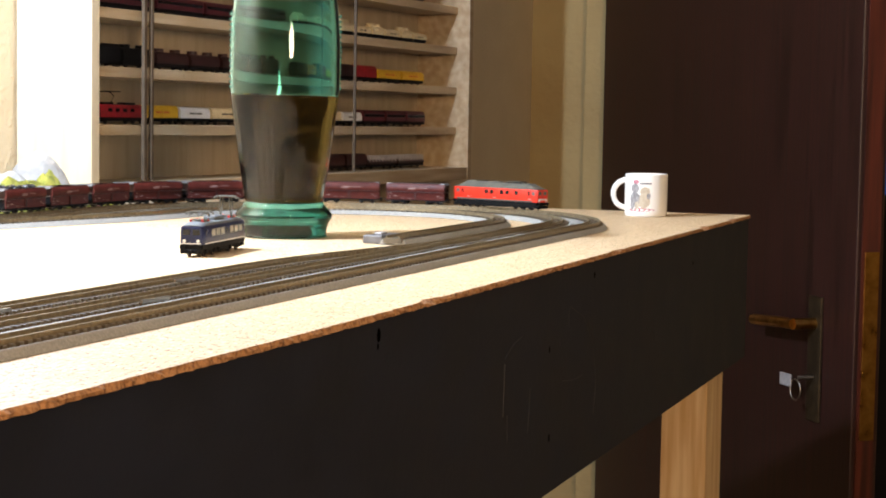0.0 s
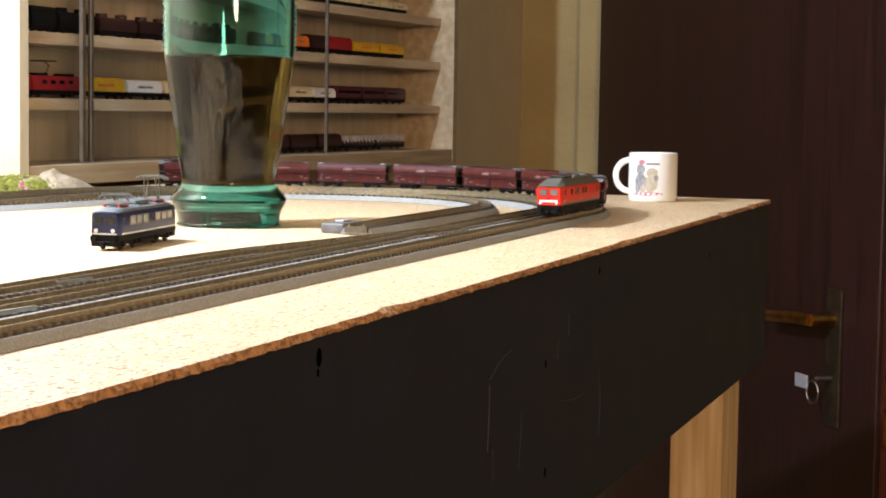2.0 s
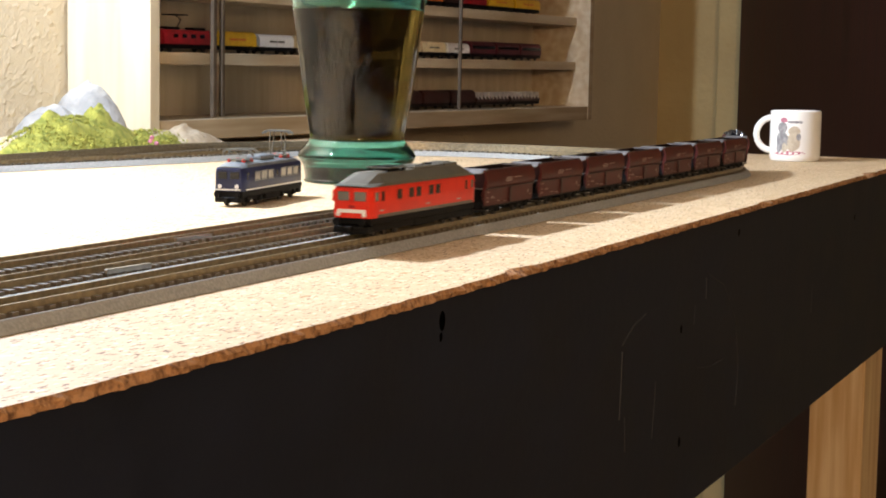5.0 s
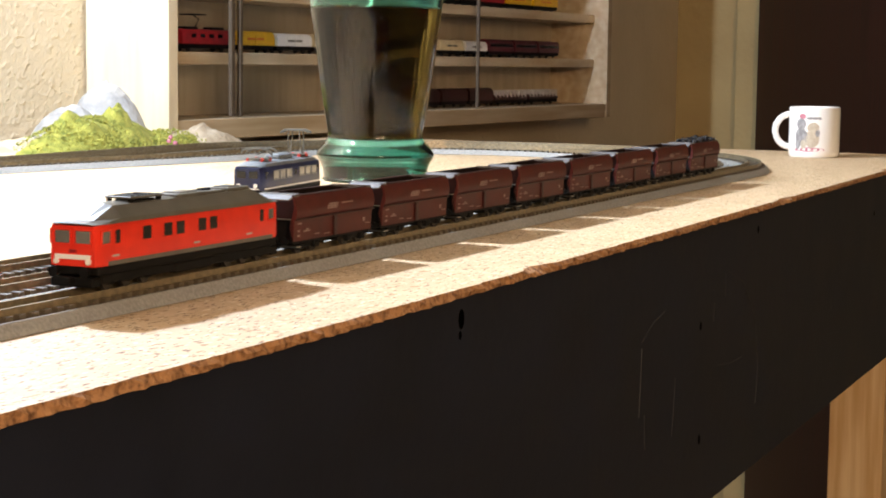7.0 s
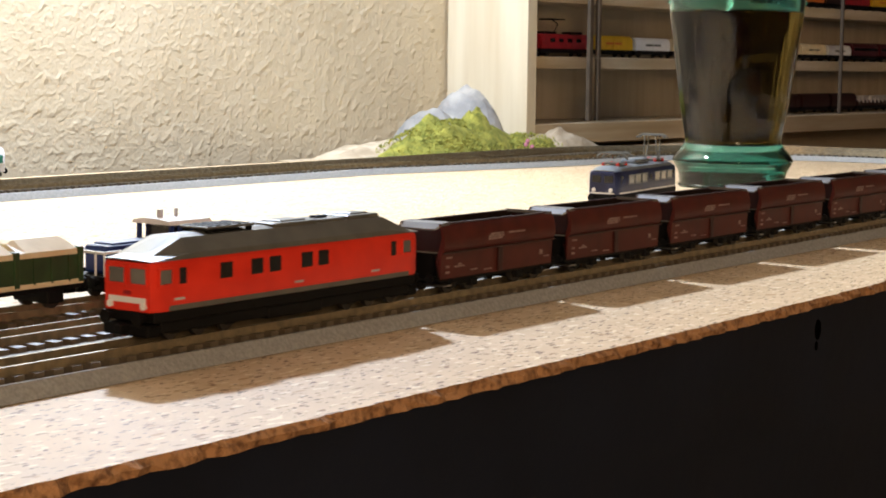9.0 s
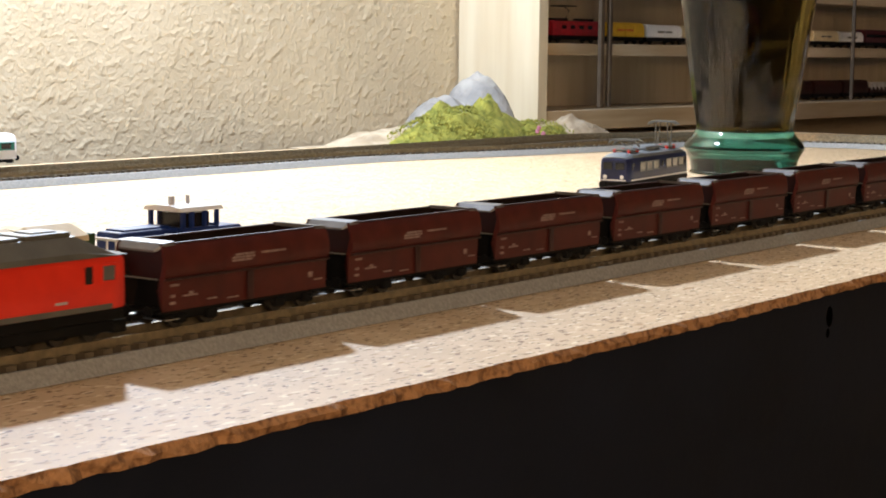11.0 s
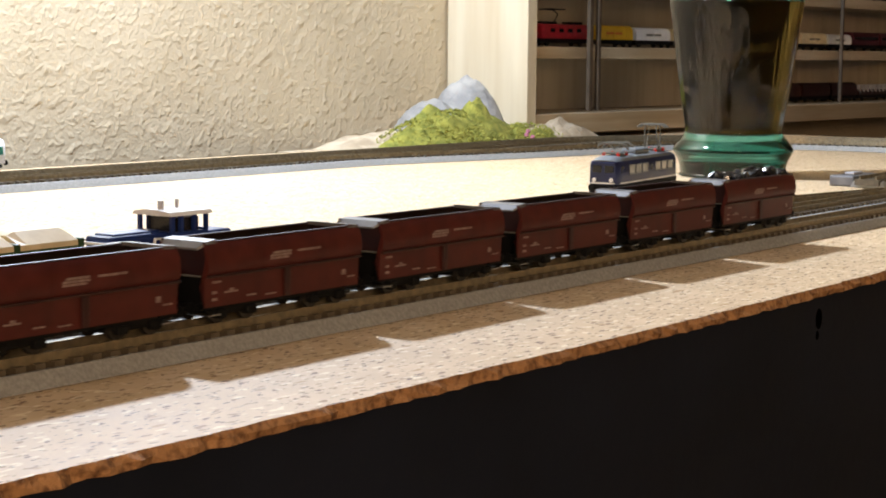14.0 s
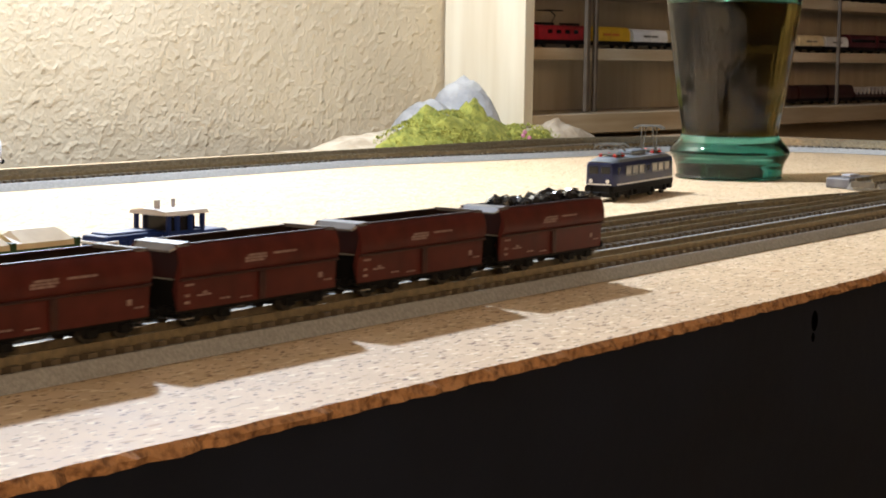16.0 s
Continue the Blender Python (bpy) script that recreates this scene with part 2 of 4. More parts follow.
def lathe(profile, seg=64, bm=None, wobble=None):
    t = bm or bmesh.new()
    rings = []
    for r, z in profile:
        if r < 1e-6:
            rings.append([t.verts.new((0, 0, z))])
        else:
            rings.append([t.verts.new(((r + (wobble(k / seg, z) if wobble else 0)) * math.cos(2 * math.pi * k / seg), (r + (wobble(k / seg, z) if wobble else 0)) * math.sin(2 * math.pi * k / seg), z)) for k in range(seg)])
    for a, b in zip(rings, rings[1:]):
        for k in range(seg):
            j = (k + 1) % seg
            if len(a) == 1 and len(b) > 1:
                t.faces.new((a[0], b[j], b[k]))
            elif len(b) == 1 and len(a) > 1:
                t.faces.new((a[k], a[j], b[0]))
            elif len(a) > 1:
                t.faces.new((a[k], a[j], b[j], b[k]))
    return t


def sweep(profile, path, bm=None, closed=False):
    """Sweep a closed profile of (offset to the left, z) along plan points."""
    secs = []
    for i, p in enumerate(path):
        a, b = Vector(path[max(i - 1, 0)]), Vector(path[min(i + 1, len(path) - 1)])
        d = (b - a).normalized()
        nrm = Vector((-d.y, d.x))
        secs.append([(p[0] + nrm.x * o, p[1] + nrm.y * o, z) for o, z in profile])
    return loft(secs, bm)


def tube(points, r, seg=8, bm=None):
    t = bm or bmesh.new()
    secs = []
    pts = [Vector(p) for p in points]
    for i, p in enumerate(pts):
        d = (pts[min(i + 1, len(pts) - 1)] - pts[max(i - 1, 0)]).normalized()
        u = d.cross(Vector((0.13, 0.31, 0.94))).normalized()
        w = d.cross(u)
        secs.append([p + (u * math.cos(2 * math.pi * k / seg) + w * math.sin(2 * math.pi * k / seg)) * r for k in range(seg)])
    return loft(secs, t)


def drum(at, axis, r, h, seg=16, bm=None):
    a = Vector(axis).normalized()
    return tube([Vector(at) - a * h / 2, Vector(at) + a * h / 2], r, seg, bm)


# ---- plan ----
TABLE_X, TABLE_Y0, TABLE_Y1 = 1.60, 0.0, 0.64
Y1, CX, R1, YC = 0.075, 1.215, 0.235, 0.310
CL = 0.62
RAIL_TOP = 0.0073
WALL_TURN = -3.5
FLOOR = -1.2


# ---- room ----
def room():
    turn = pose(1.314, 0.698, 0, 0, 0, WALL_TURN)
    w = link("wall_back", box(-3.6, 1.64, 0.0, 0.15, FLOOR, 1.4), "plaster")
    w.matrix_world = turn
    tagged(w, "cream wall with rough textured plaster", "wall", kind="structure")
    # the wall with the doorway, cut open
    bm = bmesh.new()
    box(0, 0.14, 0.50, 1.2, FLOOR, 1.4, bm=bm)
    box(0, 0.14, -3.2, -0.40, FLOOR, 1.4, bm=bm)
    box(0, 0.14, -0.40, 0.50, 0.84, 1.4, bm=bm)
    w = link("wall_far", bm, "far_wall")
    w.location = (2.82, 0, 0)
    case = link("door_casing", box(2.790, 2.8195, 0.462, 0.500, FLOOR, 0.90, 0.002), "far_wall")
    lining = link("casing_lining", box(2.8205, 2.958, 0.470, 0.4985, FLOOR, 0.838), "far_wall")
    for ob in (case, lining):
        tagged(ob, "ochre painted door casing", "door casing", kind="structure")
    tagged(w, "plain ochre wall with a doorway", "wall", kind="structure")
    w = link("wall_front", box(-2.3, 5.2, -3.2, -3.05, FLOOR, 1.4), "far_wall")
    tagged(w, "plain ochre wall", "wall", kind="structure")
    w = link("wall_left", box(-2.3, -2.15, -3.05, 0.9, FLOOR, 1.4), "far_wall")
    tagged(w, "plain ochre wall", "wall", kind="structure")
    tagged(link("floor", box(-2.3, 5.2, -3.2, 1.4, FLOOR - 0.1, FLOOR), "carpet"), "dark brown floor", "floor", kind="structure")
    tagged(link("ceiling", box(-2.3, 5.2, -3.2, 1.4, 1.4, 1.5), "ceiling"), "white painted ceiling", "ceiling", kind="structure")
    # hall behind the doorway; its lack of light is put into the dark colour
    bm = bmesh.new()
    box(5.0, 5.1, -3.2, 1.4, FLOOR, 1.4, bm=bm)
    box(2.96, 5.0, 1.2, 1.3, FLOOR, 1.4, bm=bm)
    tagged(link("wall_hall", bm, "hall"), "hall wall with its unlit darkness in the colour", "wall", kind="structure")
    win = thing("window_1", pose(4.99, -0.1, 0.2), "dim blue frosted window at night", "window", kind="structure")
    part("window_pane", box(-0.02, -0.012, -0.6, 0.6, -0.30, 0.14), "night", win)
    bm = bmesh.new()
    for a in ((-0.65, 0.65, 0.14, 0.19), (-0.65, 0.65, -0.35, -0.30), (-0.65, -0.6, -0.30, 0.14), (0.6, 0.65, -0.30, 0.14)):
        box(-0.04, 0.0, *a, bm=bm)
    part("window_frame", bm, "hall", win)


def open_door():
    """Leaf from its hinge to the lock edge; local x along the leaf, local -y towards the table."""
    h, e = Vector((2.76, 0.457)), Vector((2.085, -0.059))
    d = e - h
    length = d.length
    ob = thing("door_1", pose(h.x, h.y, 0, 0, 0, math.degrees(math.atan2(d.y, d.x))), "dark mahogany door standing open with brass handle", "door", kind="structure")
    part("door_leaf", box(0, length - 0.004, 0.0, 0.040, FLOOR + 0.01, 0.83, 0.002), "door", ob)
    pl = 0.884 * length
    part("lock_edge", box(length - 0.0038, length - 0.001, 0.007, 0.033, FLOOR + 0.02, 0.82), "door_edge", ob)
    part("lock_plate", box(length - 0.0008, length + 0.0016, 0.010, 0.031, -0.315, -0.068, 0.0006), "brass", ob, "tarnished brass lock plate")
    for y, sg in ((0.0, -1), (0.040, 1)):
        esc = part("escutcheon", box(pl - 0.017, pl + 0.017, min(y, y + sg * 0.004), max(y, y + sg * 0.004), -0.305, -0.135, 0.0012), "dark_brass", ob, "dark brass door plate")
        bm = drum((pl, y + sg * 0.018, -0.172), (0, 1, 0), 0.008, 0.036)
        tube([(pl, y + sg * 0.036, -0.172), (pl - 0.03, y + sg * 0.040, -0.172), (pl - 0.07, y + sg * 0.040, -0.175), (pl - 0.112, y + sg * 0.036, -0.178)], 0.0075, 10, bm)
        part("handle", bm, "brass", ob, "brass lever handle", True)
    # key with its ring and tag
    k = thing("key", ob.matrix_world @ pose(pl, -0.004, -0.245), "small key with white tag hanging in the lock", "key")
    bm = drum((0, -0.010, 0), (0, 1, 0), 0.003, 0.024)
    part("shaft", bm, "steel", k)
    ring = [(0.014 * math.cos(a), -0.026, -0.016 + 0.014 * math.sin(a)) for a in np.linspace(0, 2 * math.pi, 25)]
    part("ring", tube(ring, 0.0012, 6), "steel", k, "thin steel key ring")
    part("tag", box(-0.040, -0.010, -0.028, -0.026, -0.014, 0.003, 0.0008), "pale_grey", k, "white key tag")


# ---- table ----
def table():
    t = thing("layout_table", None, "chipboard layout table with black fascia and pine legs", "table")
    rng = random.Random(4)
    # top sheet with a torn front edge
    bm = bmesh.new()
    xs = np.arange(-0.6, TABLE_X + 0.001, 0.004)
    top_f, low_f = [], []
    chips = {0.62: 0.004, 1.02: 0.003, 1.36: 0.006, 1.50: 0.005}
    for x in xs:
        j = 0.0006 * noise.noise((x * 60, 0, 0)) + 0.0008 * noise.noise((x * 210, 3, 0))
        for c, dd in chips.items():
            j += dd * max(0, 1 - abs(x - c) / 0.02)
        bow = 0.016 * max(0.0, 0.45 - x)
        j += bow
        k = bow - 0.0008 + 0.0007 * noise.noise((x * 110, 7, 0)) + 0.0008 * rng.uniform(-1, 1)
        top_f.append((x, j, 0.0))
        low_f.append((x, k, -0.0031 + 0.0006 * noise.noise((x * 140, 9, 0))))
    mid_f = [(a[0], (a[1] + b[1]) / 2 - 0.0004 + 0.0010 * rng.uniform(-1, 1), -0.0015) for a, b in zip(top_f, low_f)]
    back_t = [(x, TABLE_Y1, 0.0) for x in xs]
    back_l = [(x, TABLE_Y1, -0.0030) for x in xs]
    in_l = [(x, 0.012, -0.0030) for x in xs]
    rows = [[bm.verts.new(p) for p in r] for r in (back_l, back_t, top_f, mid_f, low_f, in_l)]
    for ri, (a, b) in enumerate(zip(rows, rows[1:])):
        for i in range(len(xs) - 1):
            f = bm.faces.new((a[i], a[i + 1], b[i + 1], b[i]))
            f.material_index = 0 if ri == 1 else 1
    for i in (0, -1):
        f = bm.faces.new([r[i] for r in rows])
        f.material_index = 1
    part("table_top", bm, ["board", "board_edge"], t, "pale chipboard with rough sawn edge")
    bm = bmesh.new()
    loft([[(x, b + y, z) for y, z in ((0.001, -0.148), (0.018, -0.148), (0.018, -0.0031), (0.001, -0.0031))] for x, b in ((-0.6, 0.0168), (0.45, 0.0), (TABLE_X - 0.004, 0.0))], bm)
    f = part("fascia", bm, "fascia", t, "black painted board with nail holes")
    bm = box(TABLE_X - 0.02, TABLE_X - 0.0035, 0.0185, TABLE_Y1 - 0.02, -0.148, -0.0031)
    part("end_board", bm, "fascia", t)
    for x, z, r in ((0.5505, -0.0110, 0.0034), (0.5496, -0.0165, 0.0016), (0.8517, -0.0533, 0.0022), (0.8545, -0.1115, 0.0026), (0.9634, -0.0135, 0.0022), (1.31, -0.030, 0.002)):
        bm = bmesh.new()
        bmesh.ops.create_icosphere(bm, subdivisions=2, radius=1)
        for q in bm.verts:
            q.co = Vector((x + q.co.x * r * 0.85, 0.0012 + q.co.y * 0.0006, z + q.co.z * r * 1.15))
        part("nail_hole", bm, "void", f)
    rs = random.Random(8)
    marks = [[(0.7552, -0.051), (0.7545, -0.066), (0.7531, -0.082)], [(0.755, -0.048), (0.772, -0.041), (0.79, -0.038)], [(0.885, -0.078), (0.91, -0.081), (0.935, -0.081)],
             [(0.90, -0.030), (0.935, -0.040), (0.962, -0.062), (0.972, -0.090), (0.968, -0.112)]]
    for m in marks:
        part("scratch", tube([(x, 0.00095, z) for x, z in m], 0.00030, 4), "scuff", f)
    for k in range(5):
        x, z = rs.uniform(0.75, 1.4), rs.uniform(-0.12, -0.04)
        L, a = rs.uniform(0.008, 0.03), rs.uniform(0.9, 2.0)
        part("scratch", tube([(x, 0.0009, z), (x + L * 0.3 * math.cos(a), 0.0009, z + L * math.sin(a))], 0.00022, 4), "scuff", f)
    leg = part("leg", box(TABLE_X - 0.105, TABLE_X - 0.022, 0.020, 0.066, FLOOR, -0.0032, 0.0015), "pine", t, "pale pine leg")
    for x, y in ((-0.5, 0.02), (-0.5, 0.58), (TABLE_X - 0.1, 0.58)):
        part("leg", box(x, x + 0.075, y, y + 0.028, FLOOR, -0.0032, 0.0015), "pine", t)


# ---- tracks ----
def oval_path(r, n=36):
    """Front straight from the left, right curve, back straight, left curve."""
    pts = [(x, YC - r) for x in np.linspace(CL, CX, 30)]
    pts += [(CX + r * math.sin(a), YC - r * math.cos(a)) for a in np.linspace(0, math.pi, n)[1:]]
    pts += [(x, YC + r) for x in np.linspace(CX, CL, 30)[1:]]
    pts += [(CL - r * math.sin(a), YC + r * math.cos(a)) for a in np.linspace(0, math.pi, n)[1:-1]]
    return pts


def half_path(r, left, n=36):
    pts = [(x, YC - r) for x in np.linspace(left, CX, 40)]
    pts += [(CX + r * math.sin(a), YC - r * math.cos(a)) for a in np.linspace(0, math.pi, n)[1:]]
    pts += [(x, YC + r) for x in np.linspace(CX, CL, 30)[1:]]
    pts += [(CL - 0.02 - r * math.sin(a), YC + r * math.cos(a)) for a in np.linspace(0, math.pi / 2.2, 16)[1:]]
    return pts


def walk_along(path, step):
    out, need = [], 0.0
    for a, b in zip(path, path[1:]):
        a, b = Vector(a), Vector(b)
        L = (b - a).length
        d = (b - a) / L
        while need <= L:
            out.append((a + d * need, math.atan2(d.y, d.x)))
            need += step
        need -= L
    return out


def track(name, path, half, label, near=None, z=0.0, inner=None, tie=0.0074):
    t = thing(name, None, label, "model track", "tracks of the layout", "structure")
    wide = inner or half
    bedp = [(-half, z + 0.0002), (-half + 0.0026, z + 0.0041), (-tie - 0.0005, z + 0.0041), (-tie - 0.0003, z + 0.0020), (tie + 0.0003, z + 0.0020), (tie + 0.0005, z + 0.0041), (wide - 0.0026, z + 0.0041), (wide, z + 0.0002)]
    part("track_bed", sweep(bedp, path), "bed", t, "grey moulded ballast bed")
    for o in (-0.0049, 0.0049):
        prof = [(o - 0.0006, z + 0.0050), (o - 0.0004, z + RAIL_TOP), (o + 0.0004, z + RAIL_TOP), (o + 0.0006, z + 0.0050)]
        part("rail", sweep(prof, path), "rail", t, "brown weathered rail")
    me = bpy.data.meshes.new("sleeper")
    bm = box(-0.0015, 0.0015, -tie, tie, 0.0018, 0.0053)
    bm.to_mesh(me)
    bm.free()
    me.materials.append(M["sleeper"])
    rest = bmesh.new()
    for p, a in walk_along(path, 0.0058):
        if near and near[0] < p.x < near[1] and p.y < 0.15:
            s = new("sleeper", me)
            s.parent = t
            s.matrix_world = Matrix.Translation((p.x, p.y, z)) @ pose(0, 0, 0, 0, 0, math.degrees(a))
        else:
            m = Matrix.Translation((p.x, p.y, z)) @ Matrix.Rotation(a, 4, "Z")
            c = [rest.verts.new(m @ Vector(q)) for q in ((-.0015, -tie, .0053), (.0015, -tie, .0053), (.0015, tie, .0053), (-.0015, tie, .0053), (-.0015, -tie, .0018), (.0015, -tie, .0018), (.0015, tie, .0018), (-.0015, tie, .0018))]
            for f in ((0, 1, 2, 3), (0, 4, 5, 1), (1, 5, 6, 2), (2, 6, 7, 3), (3, 7, 4, 0)):
                rest.faces.new([c[i] for i in f])
    tagged(part("sleepers", rest, "sleeper", t), kind="stuff")
    return t


def tracks():
    # the straight on the left of the plan runs on past the view
    outer = [(-0.45, Y1)] + half_path(R1, -0.40)
    track("track_outer", outer, 0.0116, "grey ballasted outer track with brown sleepers", (0.12, 1.0), 0.0, 0.0205)
    track("track_middle", half_path(R1 - 0.033, -0.40), 0.0165, "grey ballasted middle track", tie=0.0105)
    r3 = R1 - 0.069
    inner = [(x, 0.139) for x in np.linspace(-0.40, 0.70, 30)]
    inner += [(0.70 + 0.30 * k, 0.139 - 0.036 * (3 * k * k - 2 * k ** 3)) for k in np.linspace(0, 1, 20)[1:]]
    track("track_siding", inner, 0.0175, "grey siding track joining through a turnout", None, 0.0003, tie=0.0108)
    r4 = R1 - 0.085
    curve = [(x, YC - r4) for x in np.linspace(0.98, CX, 10)]
    curve += [(CX + r4 * math.sin(a), YC - r4 * math.cos(a)) for a in np.linspace(0, math.pi, 30)[1:]]
    track("track_inner", curve + [(CX - 0.34 * k, YC + r4 + 0.052 * (3 * k * k - 2 * k ** 3)) for k in np.linspace(0, 1, 20)[1:]], 0.0112, "grey ballasted inner curve", None, 0.00015)
    # turnout drives
    def drive(x, y, a):
        d = thing("turnout_drive", pose(x, y, 0.0, 0, 0, a), "pale grey turnout drive box beside the track", "switch box", "turnout drives")
        part("housing", box(-0.018, 0.018, -0.008, 0.008, 0, 0.0065, 0.001), "cap_grey", d)
        part("slide", box(-0.008, 0.004, -0.003, 0.003, 0.0066, 0.008, 0.0004), "pale_grey", d)
    drive(1.005, 0.178, -4)
    drive(1.40, 0.44, 12)
    # bright rail joints and point blades
    for x, y in ((0.42, 0.131), (0.60, 0.131), (0.78, 0.136), (0.87, 0.122), (0.93, 0.108), (0.50, 0.095)):
        b = thing("point_blade", pose(x, y, 0.0, 0, 0, -4), "bright silver point blade between the rails", "rail part", "point blades")
        part("blade", box(-0.012, 0.012, -0.0008, 0.0008, 0.0054, 0.0071, 0.0002), "steel", b)


# ---- vehicles: local +x is forwards, z from the rail top ----
def wheelset(parent, xs, half=0.0049, r=0.0029):
    for x in xs:
        bm = drum((x, -half, r), (0, 1, 0), r, 0.0016, 18)
        drum((x, half, r), (0, 1, 0), r, 0.0016, 18, bm)
        drum((x, 0, r), (0, 1, 0), 0.0006, 2 * half, 8, bm)
        part("wheelset", bm, "wheel", parent, "dull dark wheelset")


def bogie(parent, x, length, axles):
    b = part("bogie", box(x - length / 2, x + length / 2, -0.0066, 0.0066, 0.0026, 0.0062, 0.0006), "black", parent, "black bogie frame")
    for k in axles:
        part("axle_box", box(x + k - 0.0018, x + k + 0.0018, -0.0076, 0.0076, 0.0018, 0.0046, 0.0004), "black", b)
    wheelset(b, [x + k for k in axles])
    return b


def couplers(parent, half):
    for s in (-1, 1):
        part("coupler", box(min(s * half, s * (half + 0.004)), max(s * half, s * (half + 0.004)), -0.0012, 0.0012, 0.0028, 0.0046, 0.0003), "black", parent)
        for y in (-0.0055, 0.0055):
            bm = drum((s * (half + 0.001), y, 0.0062), (1, 0, 0), 0.0008, 0.003, 8)
            drum((s * (half + 0.0026), y, 0.0062), (1, 0, 0), 0.0017, 0.0006, 12, bm)
            part("buffer", bm, "black", parent)


def scaled(t, fx, fy, fz):
    """Resize the meshes of a thing, once for each mesh, about its base."""
    done = set()
    for ob in t.children_recursive:
        if ob.data and ob.data.name not in done:
            done.add(ob.data.name)
            ob.data.transform(Matrix.Diagonal((fx, fy, fz, 1)))
        ob.location = Vector((ob.location.x * fx, ob.location.y * fy, ob.location.z * fz))
    return t


def section(x, pts):
    """A half outline (y, z) mirrored into a loop at x."""
    return [(x, y, z) for y, z in pts] + [(x, -y, z) for y, z in reversed(pts)]


def windows(parent, name, spots, y, z0, z1, mat, frame_mat=None, lean=0.0):
    """Panes with a slightly proud rim on both sides of a body."""
    for x0, x1 in spots:
        for s in (-1, 1):
            a, b = sorted((s * (y - 0.0004), s * (y + 0.00015)))
            p = part("window", box(x0, x1, a, b, z0, z1, 0.0003), mat, parent)
            if frame_mat:
                bm = bmesh.new()
                c, d = sorted((s * (y - 0.0004), s * (y + 0.00035)))
                w = 0.0005
                for q in ((x0 - w, x1 + w, z1, z1 + w), (x0 - w, x1 + w, z0 - w, z0), (x0 - w, x0, z0, z1), (x1, x1 + w, z0, z1)):
                    box(q[0], q[1], c, d, q[2], q[3], bm=bm)
                part("window_rim", bm, frame_mat, p)


